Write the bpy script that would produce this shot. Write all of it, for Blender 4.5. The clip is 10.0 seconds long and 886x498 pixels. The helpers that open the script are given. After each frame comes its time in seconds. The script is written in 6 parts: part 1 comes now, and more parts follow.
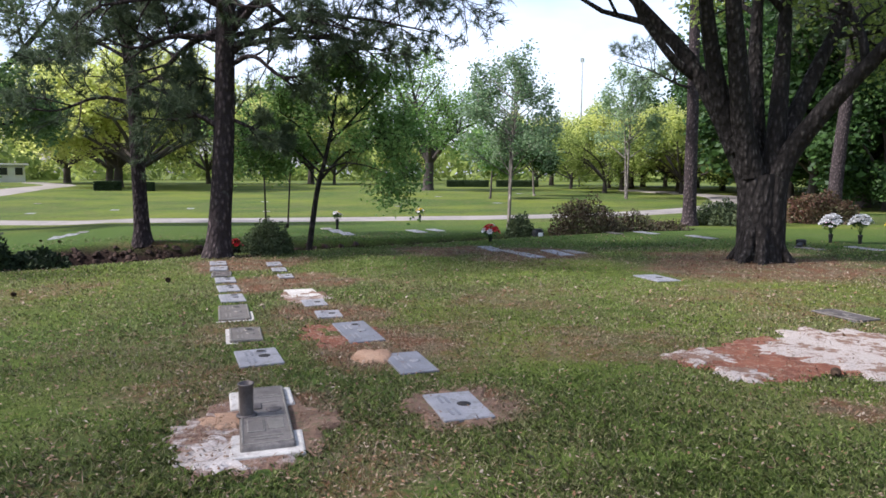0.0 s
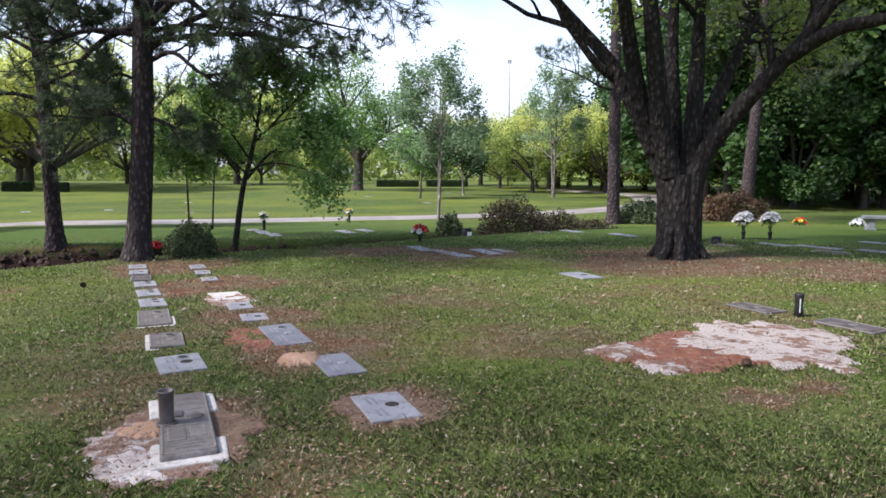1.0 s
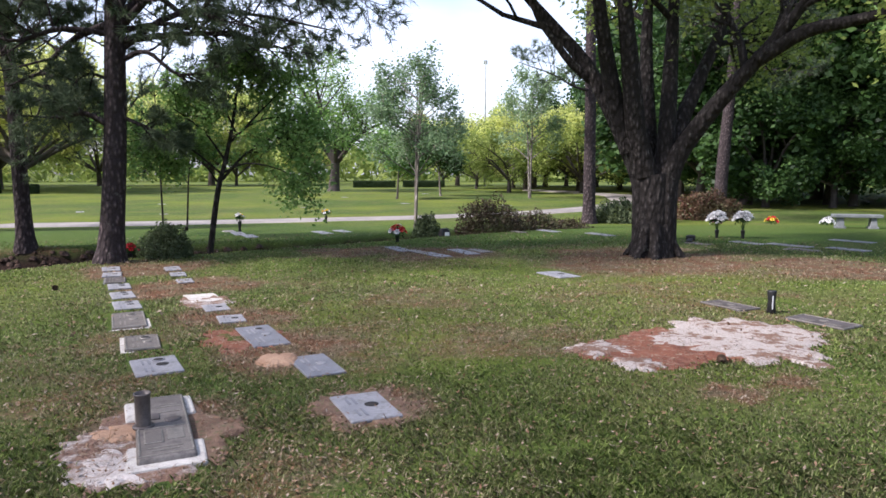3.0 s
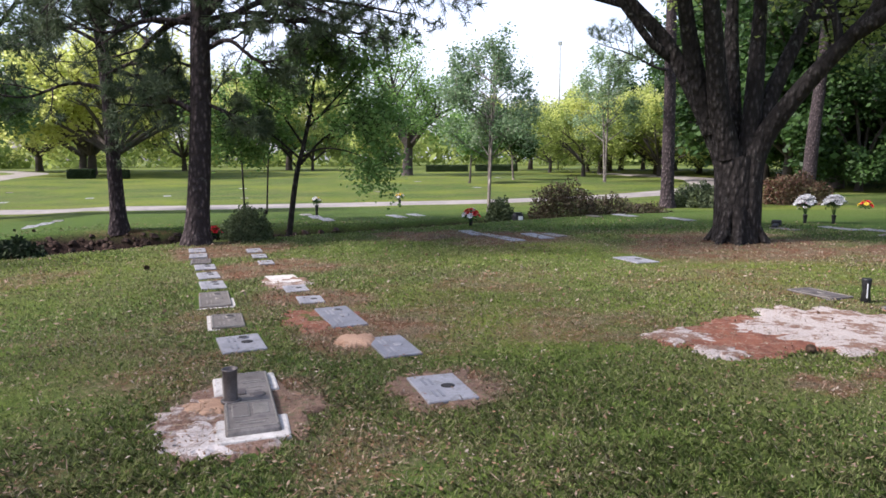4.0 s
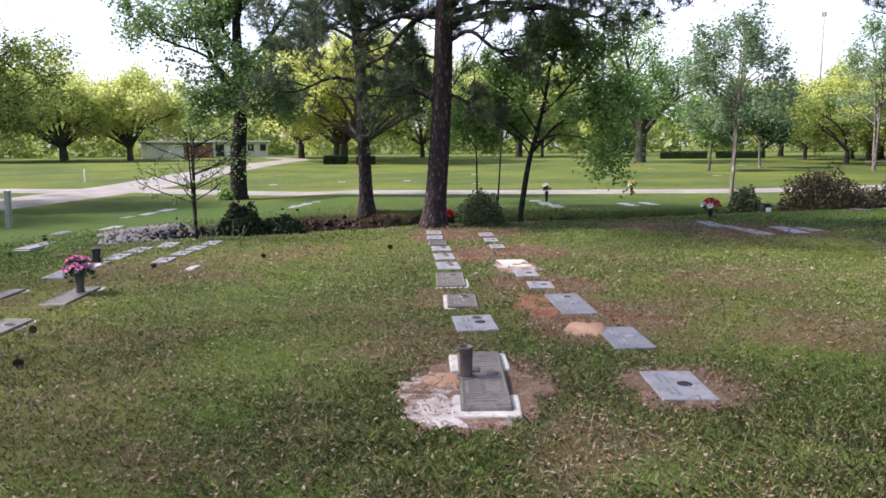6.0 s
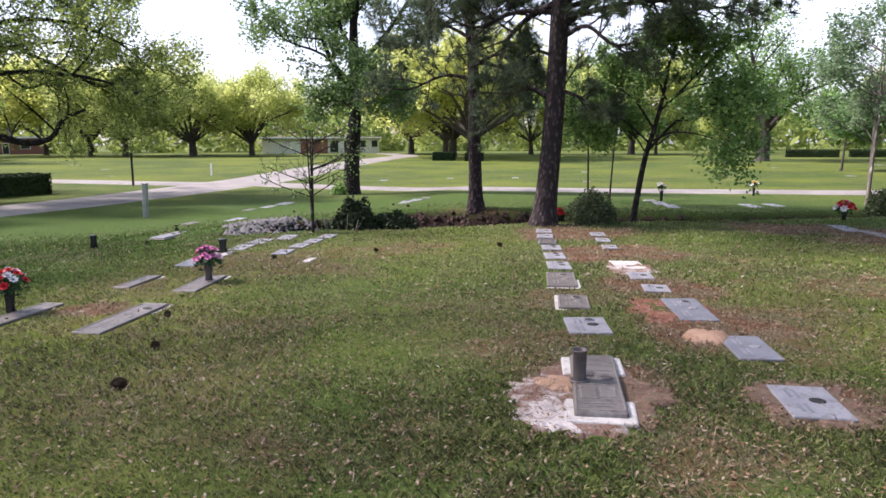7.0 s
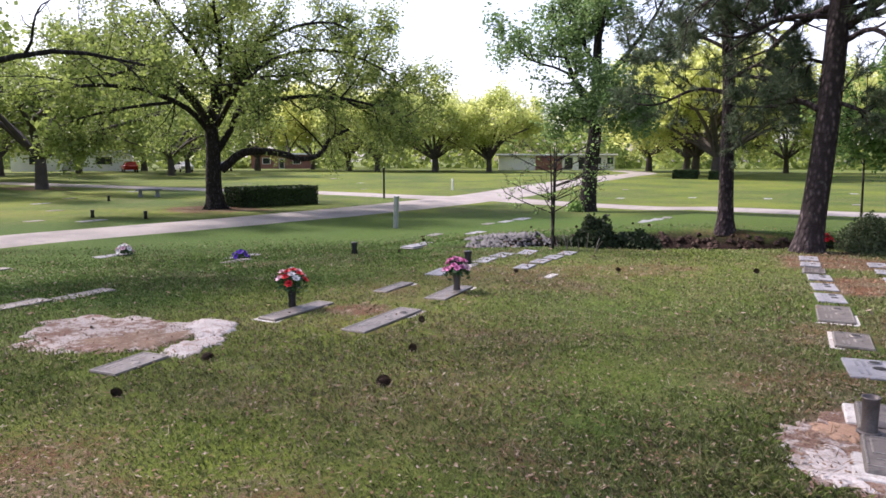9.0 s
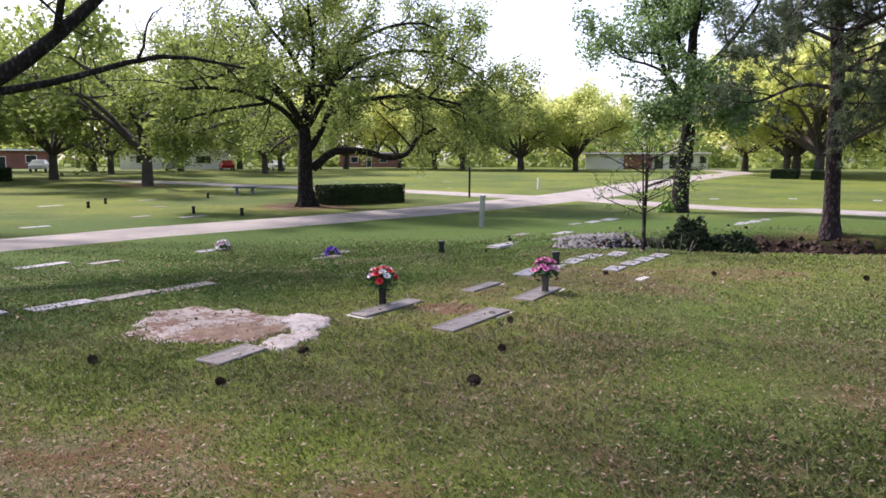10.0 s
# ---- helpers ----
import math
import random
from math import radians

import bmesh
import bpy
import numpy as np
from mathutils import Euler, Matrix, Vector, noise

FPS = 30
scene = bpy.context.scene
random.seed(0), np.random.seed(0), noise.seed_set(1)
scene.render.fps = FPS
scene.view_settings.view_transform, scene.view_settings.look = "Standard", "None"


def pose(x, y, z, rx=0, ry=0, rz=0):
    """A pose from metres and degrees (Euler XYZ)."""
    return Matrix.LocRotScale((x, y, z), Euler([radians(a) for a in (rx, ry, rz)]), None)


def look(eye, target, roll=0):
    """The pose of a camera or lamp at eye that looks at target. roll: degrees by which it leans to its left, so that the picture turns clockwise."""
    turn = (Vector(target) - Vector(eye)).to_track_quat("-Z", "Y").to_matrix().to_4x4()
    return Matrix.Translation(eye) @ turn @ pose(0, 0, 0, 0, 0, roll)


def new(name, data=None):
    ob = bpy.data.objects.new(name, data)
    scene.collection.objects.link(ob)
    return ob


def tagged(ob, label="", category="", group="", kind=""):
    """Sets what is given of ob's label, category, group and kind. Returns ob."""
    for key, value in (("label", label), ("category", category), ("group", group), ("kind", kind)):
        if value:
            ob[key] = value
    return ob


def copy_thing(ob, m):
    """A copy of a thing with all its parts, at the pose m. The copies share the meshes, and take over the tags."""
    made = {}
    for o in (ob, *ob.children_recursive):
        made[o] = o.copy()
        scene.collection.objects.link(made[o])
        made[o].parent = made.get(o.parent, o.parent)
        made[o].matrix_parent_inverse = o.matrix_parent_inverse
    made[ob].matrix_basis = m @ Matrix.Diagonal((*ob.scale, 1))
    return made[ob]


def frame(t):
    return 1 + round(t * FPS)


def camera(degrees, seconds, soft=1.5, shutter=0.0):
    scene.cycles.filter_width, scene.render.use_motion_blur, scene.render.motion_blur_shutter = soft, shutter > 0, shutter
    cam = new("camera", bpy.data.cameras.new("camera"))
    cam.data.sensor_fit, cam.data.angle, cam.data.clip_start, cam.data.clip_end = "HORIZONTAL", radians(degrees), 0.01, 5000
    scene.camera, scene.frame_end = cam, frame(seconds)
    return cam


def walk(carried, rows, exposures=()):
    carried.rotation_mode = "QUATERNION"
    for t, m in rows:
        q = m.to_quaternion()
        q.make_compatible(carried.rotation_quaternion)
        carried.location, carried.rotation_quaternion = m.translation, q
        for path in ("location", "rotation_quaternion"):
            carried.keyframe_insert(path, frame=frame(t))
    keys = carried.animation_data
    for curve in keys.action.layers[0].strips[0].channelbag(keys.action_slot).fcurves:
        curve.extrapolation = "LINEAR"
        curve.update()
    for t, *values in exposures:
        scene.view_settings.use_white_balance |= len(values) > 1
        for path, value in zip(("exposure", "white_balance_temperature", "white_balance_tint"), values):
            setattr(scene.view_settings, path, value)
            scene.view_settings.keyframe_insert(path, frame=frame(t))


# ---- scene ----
cam = camera(64.78, 10.0, soft=1.6)
PATH = [
    (0.0, pose(0.000, 0.000, 1.500, 83.88, -0.25, 0.65)),
    (0.5, pose(0.020, -0.005, 1.500, 83.88, -0.13, -2.20)),
    (1.0, pose(0.030, -0.007, 1.503, 83.89, -0.22, -5.04)),
    (1.5, pose(0.041, -0.013, 1.505, 83.88, -0.19, -7.32)),
    (2.0, pose(0.039, -0.009, 1.505, 84.09, -0.28, -8.63)),
    (3.5, pose(0.002, -0.017, 1.491, 83.63, 0.06, -4.56)),
    (4.0, pose(-0.015, -0.016, 1.489, 82.66, 0.24, -1.06)),
    (4.5, pose(-0.022, 0.001, 1.488, 82.19, 0.64, 3.09)),
    (5.0, pose(-0.041, -0.016, 1.496, 82.16, 0.46, 7.55)),
    (5.5, pose(-0.058, -0.026, 1.486, 81.92, 0.49, 12.68)),
    (7.0, pose(-0.144, -0.028, 1.498, 81.47, 0.22, 26.17)),
    (7.5, pose(-0.183, -0.061, 1.507, 81.63, 0.25, 30.93)),
    (8.0, pose(-0.229, -0.084, 1.505, 82.35, 0.03, 35.96)),
    (8.5, pose(-0.263, -0.103, 1.501, 82.79, 0.05, 40.86)),
    (9.0, pose(-0.293, -0.119, 1.499, 82.85, -0.06, 44.98)),
    (9.5, pose(-0.326, -0.134, 1.498, 82.79, -0.09, 48.98)),
    (10.0, pose(-0.324, -0.172, 1.511, 82.74, -0.11, 51.87)),
]
walk(cam, PATH, exposures=[(0.0, 0.96, 5750, 19), (3.5, 1.03, 5850, 22), (5.5, 1.1, 5950, 23), (7.5, 1.13, 6000, 27), (10.0, 1.18, 6050, 28)])

# ---- light: soft spring sun from the left, hazy sky ----
SUN_YAW, SUN_UP = 102.0, 46.0
world = bpy.data.worlds.new("sky")
scene.world = world
world.use_nodes = True
wn, wl = world.node_tree.nodes, world.node_tree.links
wn.clear()
sky = wn.new("ShaderNodeTexSky")
sky.sky_type, sky.sun_disc = "NISHITA", False
sky.sun_elevation, sky.sun_rotation = radians(SUN_UP), radians(-SUN_YAW)
sky.air_density, sky.dust_density, sky.ozone_density = 1.2, 2.5, 1.0
wc = wn.new("ShaderNodeTexCoord")
wm = wn.new("ShaderNodeMapping")
wm.inputs["Scale"].default_value = (1.0, 1.0, 3.2)
wnz = wn.new("ShaderNodeTexNoise")
wnz.inputs["Scale"].default_value, wnz.inputs["Detail"].default_value = 1.6, 6.0
wr = wn.new("ShaderNodeValToRGB")
wr.color_ramp.elements[0].position, wr.color_ramp.elements[1].position = 0.4, 0.72
wr.color_ramp.elements[0].color = (0.0, 0.0, 0.0, 1)
wr.color_ramp.elements[1].color = (0.48, 0.48, 0.48, 1)
wx = wn.new("ShaderNodeMix")
wx.data_type = "RGBA"
wx.inputs[7].default_value = (11.0, 11.5, 12.2, 1)
wb = wn.new("ShaderNodeBackground")
wb.inputs["Strength"].default_value = 0.11
wo = wn.new("ShaderNodeOutputWorld")
wl.new(wc.outputs["Generated"], wm.inputs["Vector"])
wl.new(wm.outputs[0], wnz.inputs["Vector"])
wl.new(wnz.outputs["Fac"], wr.inputs["Fac"])
wl.new(wr.outputs["Color"], wx.inputs[0])
wl.new(sky.outputs[0], wx.inputs[6])
wl.new(wx.outputs[2], wb.inputs["Color"])
wl.new(wb.outputs[0], wo.inputs["Surface"])
sun = new("sun", bpy.data.lights.new("sun", "SUN"))
sun.data.energy, sun.data.angle, sun.data.color = 4.3, radians(6.0), (1.0, 0.93, 0.81)
sy, su = radians(SUN_YAW), radians(SUN_UP)
sun.matrix_world = look((-math.sin(sy) * math.cos(su) * 60, math.cos(sy) * math.cos(su) * 60, math.sin(su) * 60), (0, 0, 0))


# ---- materials ----
class Nodes:
    """A small builder for node materials."""

    def __init__(self, name):
        self.mat = bpy.data.materials.new(name)
        self.mat.use_nodes = True
        self.n, self.l = self.mat.node_tree.nodes, self.mat.node_tree.links
        self.n.clear()
        self.out = self.n.new("ShaderNodeOutputMaterial")
        self.bsdf = self.n.new("ShaderNodeBsdfPrincipled")
        self.l.new(self.bsdf.outputs[0], self.out.inputs["Surface"])

    def put(self, socket, value):
        if isinstance(value, bpy.types.NodeSocket):
            self.l.new(value, socket)
        else:
            socket.default_value = value

    def coord(self, kind="Object", scale=(1, 1, 1)):
        c = self.n.new("ShaderNodeTexCoord")
        m = self.n.new("ShaderNodeMapping")
        m.inputs["Scale"].default_value = scale
        self.l.new(c.outputs[kind], m.inputs["Vector"])
        return m.outputs[0]

    def place(self):
        return self.n.new("ShaderNodeNewGeometry").outputs["Position"]

    def noise(self, vec, scale, detail=4.0, rough=0.6):
        t = self.n.new("ShaderNodeTexNoise")
        t.inputs["Scale"].default_value, t.inputs["Detail"].default_value, t.inputs["Roughness"].default_value = scale, detail, rough
        self.l.new(vec, t.inputs["Vector"])
        return t.outputs["Fac"]

    def voronoi(self, vec, scale):
        t = self.n.new("ShaderNodeTexVoronoi")
        t.inputs["Scale"].default_value = scale
        self.l.new(vec, t.inputs["Vector"])
        return t.outputs["Distance"]

    def ramp(self, fac, *stops):
        r = self.n.new("ShaderNodeValToRGB")
        e = r.color_ramp.elements
        while len(e) < len(stops):
            e.new(0.5)
        for i, (p, c) in enumerate(stops):
            e[i].position = p
            e[i].color = (*c, 1) if len(c) == 3 else c
        self.put(r.inputs["Fac"], fac)
        return r.outputs["Color"]

    def mix(self, fac, a, b, blend="MIX"):
        m = self.n.new("ShaderNodeMix")
        m.data_type, m.blend_type = "RGBA", blend
        self.put(m.inputs[0], fac)
        self.put(m.inputs[6], a if not isinstance(a, tuple) else (*a, 1))
        self.put(m.inputs[7], b if not isinstance(b, tuple) else (*b, 1))
        return m.outputs[2]

    def math(self, op, a, b=0.0):
        m = self.n.new("ShaderNodeMath")
        m.operation = op
        self.put(m.inputs[0], a)
        self.put(m.inputs[1], b)
        return m.outputs[0]

    def attr(self, name):
        a = self.n.new("ShaderNodeAttribute")
        a.attribute_name = name
        return a.outputs["Fac"]

    def island(self):
        return self.n.new("ShaderNodeNewGeometry").outputs["Random Per Island"]

    def object_random(self):
        return self.n.new("ShaderNodeObjectInfo").outputs["Random"]

    def bump(self, height, strength=0.4, distance=0.02):
        b = self.n.new("ShaderNodeBump")
        b.inputs["Strength"].default_value, b.inputs["Distance"].default_value = strength, distance
        self.l.new(height, b.inputs["Height"])
        self.l.new(b.outputs[0], self.bsdf.inputs["Normal"])

    def done(self, color, rough=0.8, metal=0.0, spec=0.3):
        self.put(self.bsdf.inputs["Base Color"], color if not isinstance(color, tuple) else (*color, 1))
        self.put(self.bsdf.inputs["Roughness"], rough)
        self.bsdf.inputs["Metallic"].default_value = metal
        self.bsdf.inputs["Specular IOR Level"].default_value = spec
        return self.mat


def leaf_material(name, dark, mid, light, glow=0.35, rough=0.55):
    """Leaves that let some light through, each with its own shade of green."""
    k = Nodes(name)
    c = k.ramp(k.island(), (0.0, dark), (0.55, mid), (1.0, light))
    big = k.noise(k.coord(), 0.35, 2)
    tree = k.ramp(k.object_random(), (0.0, (0.82, 0.86, 0.8)), (1.0, (1.15, 1.1, 1.0)))
    c = k.mix(1.0, c, tree, "MULTIPLY")
    c = k.mix(k.ramp(big, (0.4, (0.0, 0.0, 0.0)), (0.65, (0.4, 0.4, 0.4))), c, light)
    k.done(c, rough, 0.0, 0.25)
    t = k.n.new("ShaderNodeBsdfTranslucent")
    k.l.new(c, t.inputs["Color"])
    m = k.n.new("ShaderNodeMixShader")
    m.inputs[0].default_value = glow
    k.l.new(k.bsdf.outputs[0], m.inputs[1])
    k.l.new(t.outputs[0], m.inputs[2])
    k.l.new(m.outputs[0], k.out.inputs["Surface"])
    return k.mat


def mottled(name, a, b, scale, rough=0.85, fine=40.0, relief=0.3, depth=0.01, metal=0.0, stain=None, stretch=(1, 1, 1), spec=0.3):
    """Two colours in patches, a fine grain over them, and relief."""
    k = Nodes(name)
    v = k.coord("Object", stretch)
    n1, n2 = k.noise(v, scale, 5), k.noise(v, fine, 4)
    c = k.mix(k.ramp(n1, (0.35, (0, 0, 0)), (0.65, (1, 1, 1))), a, b)
    c = k.mix(0.5, c, k.ramp(n2, (0.25, (0.25, 0.25, 0.25)), (0.75, (0.75, 0.75, 0.75))), "OVERLAY")
    if stain:
        n3 = k.noise(v, scale * 2.3, 6, 0.7)
        c = k.mix(k.ramp(n3, (0.52, (0, 0, 0)), (0.66, (0.85, 0.85, 0.85))), c, stain)
    k.bump(n2, relief, depth)
    return k.done(c, rough, metal, spec)


def bark_material(name, a, b, scale=9.0, tall=0.22, depth=0.04):
    k = Nodes(name)
    v = k.coord("Object", (1, 1, tall))
    d, n, f = k.voronoi(v, scale), k.noise(v, scale * 0.7, 6, 0.7), k.noise(k.coord(), 38.0, 4)
    h = k.math("ADD", k.math("MULTIPLY", d, 1.2), k.math("MULTIPLY", n, 0.8))
    c = k.ramp(h, (0.45, b), (0.75, a), (1.0, tuple(0.55 * q for q in a)))
    c = k.mix(0.45, c, k.ramp(f, (0.3, (0.3, 0.3, 0.3)), (0.7, (0.75, 0.75, 0.75))), "OVERLAY")
    lich = k.noise(k.coord(), 5.0, 6, 0.75)
    c = k.mix(k.ramp(lich, (0.6, (0, 0, 0)), (0.72, (0.5, 0.5, 0.5))), c, (0.2, 0.2, 0.17))
    k.bump(k.math("SUBTRACT", 1.0, h), 0.9, depth)
    return k.done(c, 0.95, 0.0, 0.15)


BARK_OAK = bark_material("oak_bark", (0.036, 0.031, 0.028), (0.084, 0.074, 0.067), 15.0, 0.42, 0.05)
BARK_PINE = bark_material("pine_bark", (0.062, 0.048, 0.048), (0.15, 0.115, 0.108), 15.0, 0.5, 0.04)
BARK_PALE = bark_material("pale_bark", (0.24, 0.21, 0.18), (0.42, 0.39, 0.35), 10.0, 0.4, 0.01)
BARK_FAR = mottled("far_bark", (0.05, 0.042, 0.036), (0.09, 0.075, 0.065), 1.5, 0.95)
LEAF_OAK = leaf_material("oak_leaf", (0.105, 0.158, 0.037), (0.205, 0.268, 0.063), (0.33, 0.395, 0.108), 0.53)
LEAF_YELLOW = leaf_material("spring_oak_leaf", (0.36, 0.42, 0.1), (0.52, 0.57, 0.16), (0.66, 0.68, 0.27), 0.6)
LEAF_FRESH = leaf_material("fresh_leaf", (0.085, 0.18, 0.045), (0.155, 0.29, 0.075), (0.27, 0.4, 0.13), 0.52)
LEAF_GREY = leaf_material("grey_green_leaf", (0.12, 0.2, 0.1), (0.2, 0.3, 0.15), (0.32, 0.41, 0.24), 0.48)
LEAF_GUM = leaf_material("gum_leaf", (0.06, 0.115, 0.045), (0.115, 0.2, 0.07), (0.22, 0.32, 0.12), 0.48)
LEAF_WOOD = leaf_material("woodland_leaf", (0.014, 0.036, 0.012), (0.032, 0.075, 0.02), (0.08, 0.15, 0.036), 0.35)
NEEDLE = leaf_material("pine_needle", (0.035, 0.06, 0.034), (0.07, 0.105, 0.058), (0.14, 0.175, 0.1), 0.3, 0.6)
LEAF_DARK = leaf_material("evergreen_leaf", (0.012, 0.026, 0.01), (0.028, 0.05, 0.018), (0.055, 0.085, 0.03), 0.15, 0.75)
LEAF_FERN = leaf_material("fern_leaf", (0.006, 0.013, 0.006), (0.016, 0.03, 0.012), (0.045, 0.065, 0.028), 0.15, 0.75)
LEAF_BUSH = leaf_material("bush_leaf", (0.045, 0.065, 0.03), (0.085, 0.115, 0.05), (0.16, 0.19, 0.1), 0.3, 0.75)
LEAF_BROWN = leaf_material("bramble_leaf", (0.04, 0.026, 0.018), (0.09, 0.055, 0.038), (0.1, 0.115, 0.05), 0.25)
LEAF_AZALEA = leaf_material("azalea_leaf", (0.06, 0.04, 0.025), (0.13, 0.06, 0.042), (0.1, 0.11, 0.05), 0.3)
GRANITE = mottled("grey_granite", (0.17, 0.17, 0.18), (0.25, 0.25, 0.26), 6.0, 0.55, 220.0, 0.1, 0.002, stain=(0.12, 0.115, 0.11))
GRANITE_DARK = mottled("dark_granite", (0.115, 0.118, 0.132), (0.165, 0.17, 0.188), 5.0, 0.5, 220.0, 0.1, 0.002, stain=(0.11, 0.11, 0.12))
CONCRETE = mottled("pale_concrete", (0.32, 0.3, 0.27), (0.46, 0.44, 0.4), 7.0, 0.9, 120.0, 0.3, 0.004, stain=(0.22, 0.19, 0.16))
BRONZE = mottled("weathered_bronze", (0.13, 0.115, 0.1), (0.2, 0.18, 0.16), 5.0, 0.55, 90.0, 0.25, 0.002, 0.35, stain=(0.085, 0.075, 0.07))
BRONZE_DARK = mottled("dark_bronze", (0.075, 0.065, 0.06), (0.12, 0.105, 0.1), 5.0, 0.5, 90.0, 0.25, 0.002, 0.35)
RELIEF = mottled("raised_bronze_lettering", (0.17, 0.155, 0.135), (0.25, 0.23, 0.2), 30.0, 0.45, 150.0, 0.1, 0.001, 0.4)
HOLE = mottled("vase_opening", (0.012, 0.012, 0.012), (0.03, 0.028, 0.025), 20.0, 0.9)


def sand_material(name, low, high):
    """Pale sand with needles and dirt lying over it in broken patches."""
    k = Nodes(name)
    v = k.place()
    a, b, c3 = k.noise(v, 2.6, 6, 0.65), k.noise(v, 13.0, 5, 0.7), k.noise(v, 70.0, 4, 0.7)
    sand = k.ramp(c3, (0.3, (0.25, 0.215, 0.19)), (0.6, (0.42, 0.375, 0.335)), (0.8, (0.54, 0.5, 0.455)))
    dirt = k.ramp(c3, (0.3, (0.07, 0.04, 0.028)), (0.55, (0.18, 0.1, 0.065)), (0.8, (0.3, 0.19, 0.13)))
    mix = k.math("ADD", a, k.math("MULTIPLY", k.math("SUBTRACT", b, 0.5), 0.7))
    k.bump(k.math("ADD", b, c3), 0.8, 0.02)
    return k.done(k.mix(k.ramp(mix, (low, (0, 0, 0)), (high, (0.9, 0.9, 0.9))), sand, dirt), 0.95, 0.0, 0.1)


SAND = sand_material("pale_sand", 0.5, 0.58)
SAND_STRAW = sand_material("straw_strewn_sand", 0.46, 0.58)
SAND_DIRTY = sand_material("trodden_sand", 0.38, 0.52)
SAND_PLAIN = mottled("white_sand", (0.33, 0.295, 0.265), (0.46, 0.42, 0.385), 4.5, 0.95, 60.0, 0.7, 0.02, stain=(0.2, 0.12, 0.085))
CLAY = mottled("orange_sand", (0.24, 0.145, 0.09), (0.31, 0.205, 0.135), 5.0, 0.95, 70.0, 0.5, 0.01)
NEEDLE_BED = mottled("fallen_pine_needles", (0.12, 0.042, 0.024), (0.21, 0.082, 0.046), 6.0, 0.95, 60.0, 0.9, 0.02, stain=(0.26, 0.17, 0.12))
STRAW_BED = mottled("dry_straw", (0.15, 0.095, 0.06), (0.24, 0.165, 0.11), 5.0, 0.95, 70.0, 0.9, 0.02, stain=(0.36, 0.31, 0.25))
LITTER_BED = mottled("dry_leaf_bed", (0.1, 0.06, 0.04), (0.19, 0.12, 0.08), 9.0, 0.95, 60.0, 0.9, 0.02, stain=(0.07, 0.09, 0.03))
ASPHALT = mottled("worn_pale_asphalt", (0.185, 0.167, 0.148), (0.26, 0.237, 0.21), 0.5, 0.9, 45.0, 0.3, 0.006, stain=(0.15, 0.138, 0.13))
STONE = mottled("bank_stone", (0.075, 0.072, 0.07), (0.155, 0.15, 0.147), 4.0, 0.9, 40.0, 0.5, 0.01)
BENCH_STONE = mottled("bench_granite", (0.13, 0.14, 0.14), (0.19, 0.2, 0.2), 5.0, 0.6, 150.0, 0.1, 0.002)
CONE = mottled("pine_cone_brown", (0.035, 0.022, 0.014), (0.075, 0.048, 0.03), 20.0, 0.9)
WHITE_PAINT = mottled("white_paint", (0.72, 0.72, 0.7), (0.8, 0.8, 0.78), 0.6, 0.6, 20.0, 0.1, 0.005)
BRICK_FAR = mottled("red_brick_wall", (0.2, 0.09, 0.07), (0.27, 0.13, 0.1), 0.8, 0.9, 9.0, 0.4, 0.01)
ROOF = mottled("dark_shingle", (0.07, 0.068, 0.066), (0.11, 0.1, 0.1), 0.7, 0.9, 6.0, 0.4, 0.02)
METAL_DARK = mottled("black_metal", (0.02, 0.02, 0.02), (0.04, 0.04, 0.042), 8.0, 0.45, 60.0, 0.1, 0.002, 0.5)
POST_GREY = mottled("weathered_post", (0.25, 0.27, 0.24), (0.36, 0.38, 0.34), 4.0, 0.9, 60.0, 0.3, 0.004)
GLASS = Nodes("window_glass").done((0.02, 0.025, 0.03), 0.08, 0.0, 0.6)
RUBBER = mottled("rubber", (0.02, 0.02, 0.02), (0.03, 0.03, 0.03), 9.0, 0.8)


def plain(name, c, rough=0.6):
    d = tuple(0.7 * q for q in c)
    return mottled(name, d, c, 9.0, rough, 60.0, 0.1, 0.002)


PETAL_RED, PETAL_WHITE = plain("red_petal", (0.62, 0.02, 0.03)), plain("white_petal", (0.78, 0.77, 0.76))
PETAL_PINK, PETAL_PURPLE = plain("pink_petal", (0.68, 0.22, 0.42)), plain("purple_petal", (0.12, 0.03, 0.45))
PETAL_YELLOW, PETAL_ROSE = plain("yellow_petal", (0.75, 0.55, 0.05)), plain("pale_pink_petal", (0.75, 0.48, 0.55))
STEM = plain("flower_leaf_green", (0.03, 0.09, 0.025))
CAR_WHITE, CAR_RED, CAR_GREY = plain("white_car_paint", (0.75, 0.75, 0.76), 0.25), plain("red_car_paint", (0.5, 0.04, 0.03), 0.25), plain("grey_car_paint", (0.25, 0.27, 0.3), 0.25)


# ---- mesh helpers ----
def fast_mesh(name, verts, faces, material, smooth=False, attrs=None):
    """A mesh from arrays: verts (n, 3) and faces (m, k)."""
    verts, faces = np.asarray(verts, np.float32), np.asarray(faces, np.int32)
    me = bpy.data.meshes.new(name)
    me.vertices.add(len(verts))
    me.vertices.foreach_set("co", verts.ravel())
    me.loops.add(faces.size)
    me.loops.foreach_set("vertex_index", faces.ravel())
    me.polygons.add(len(faces))
    me.polygons.foreach_set("loop_start", np.arange(0, faces.size, faces.shape[1], dtype=np.int32))
    if smooth:
        me.polygons.foreach_set("use_smooth", np.ones(len(faces), bool))
    for key, values in (attrs or {}).items():
        me.attributes.new(key, "FLOAT", "POINT").data.foreach_set("value", np.asarray(values, np.float32))
    me.update(calc_edges=True)
    me.materials.append(material)
    return me


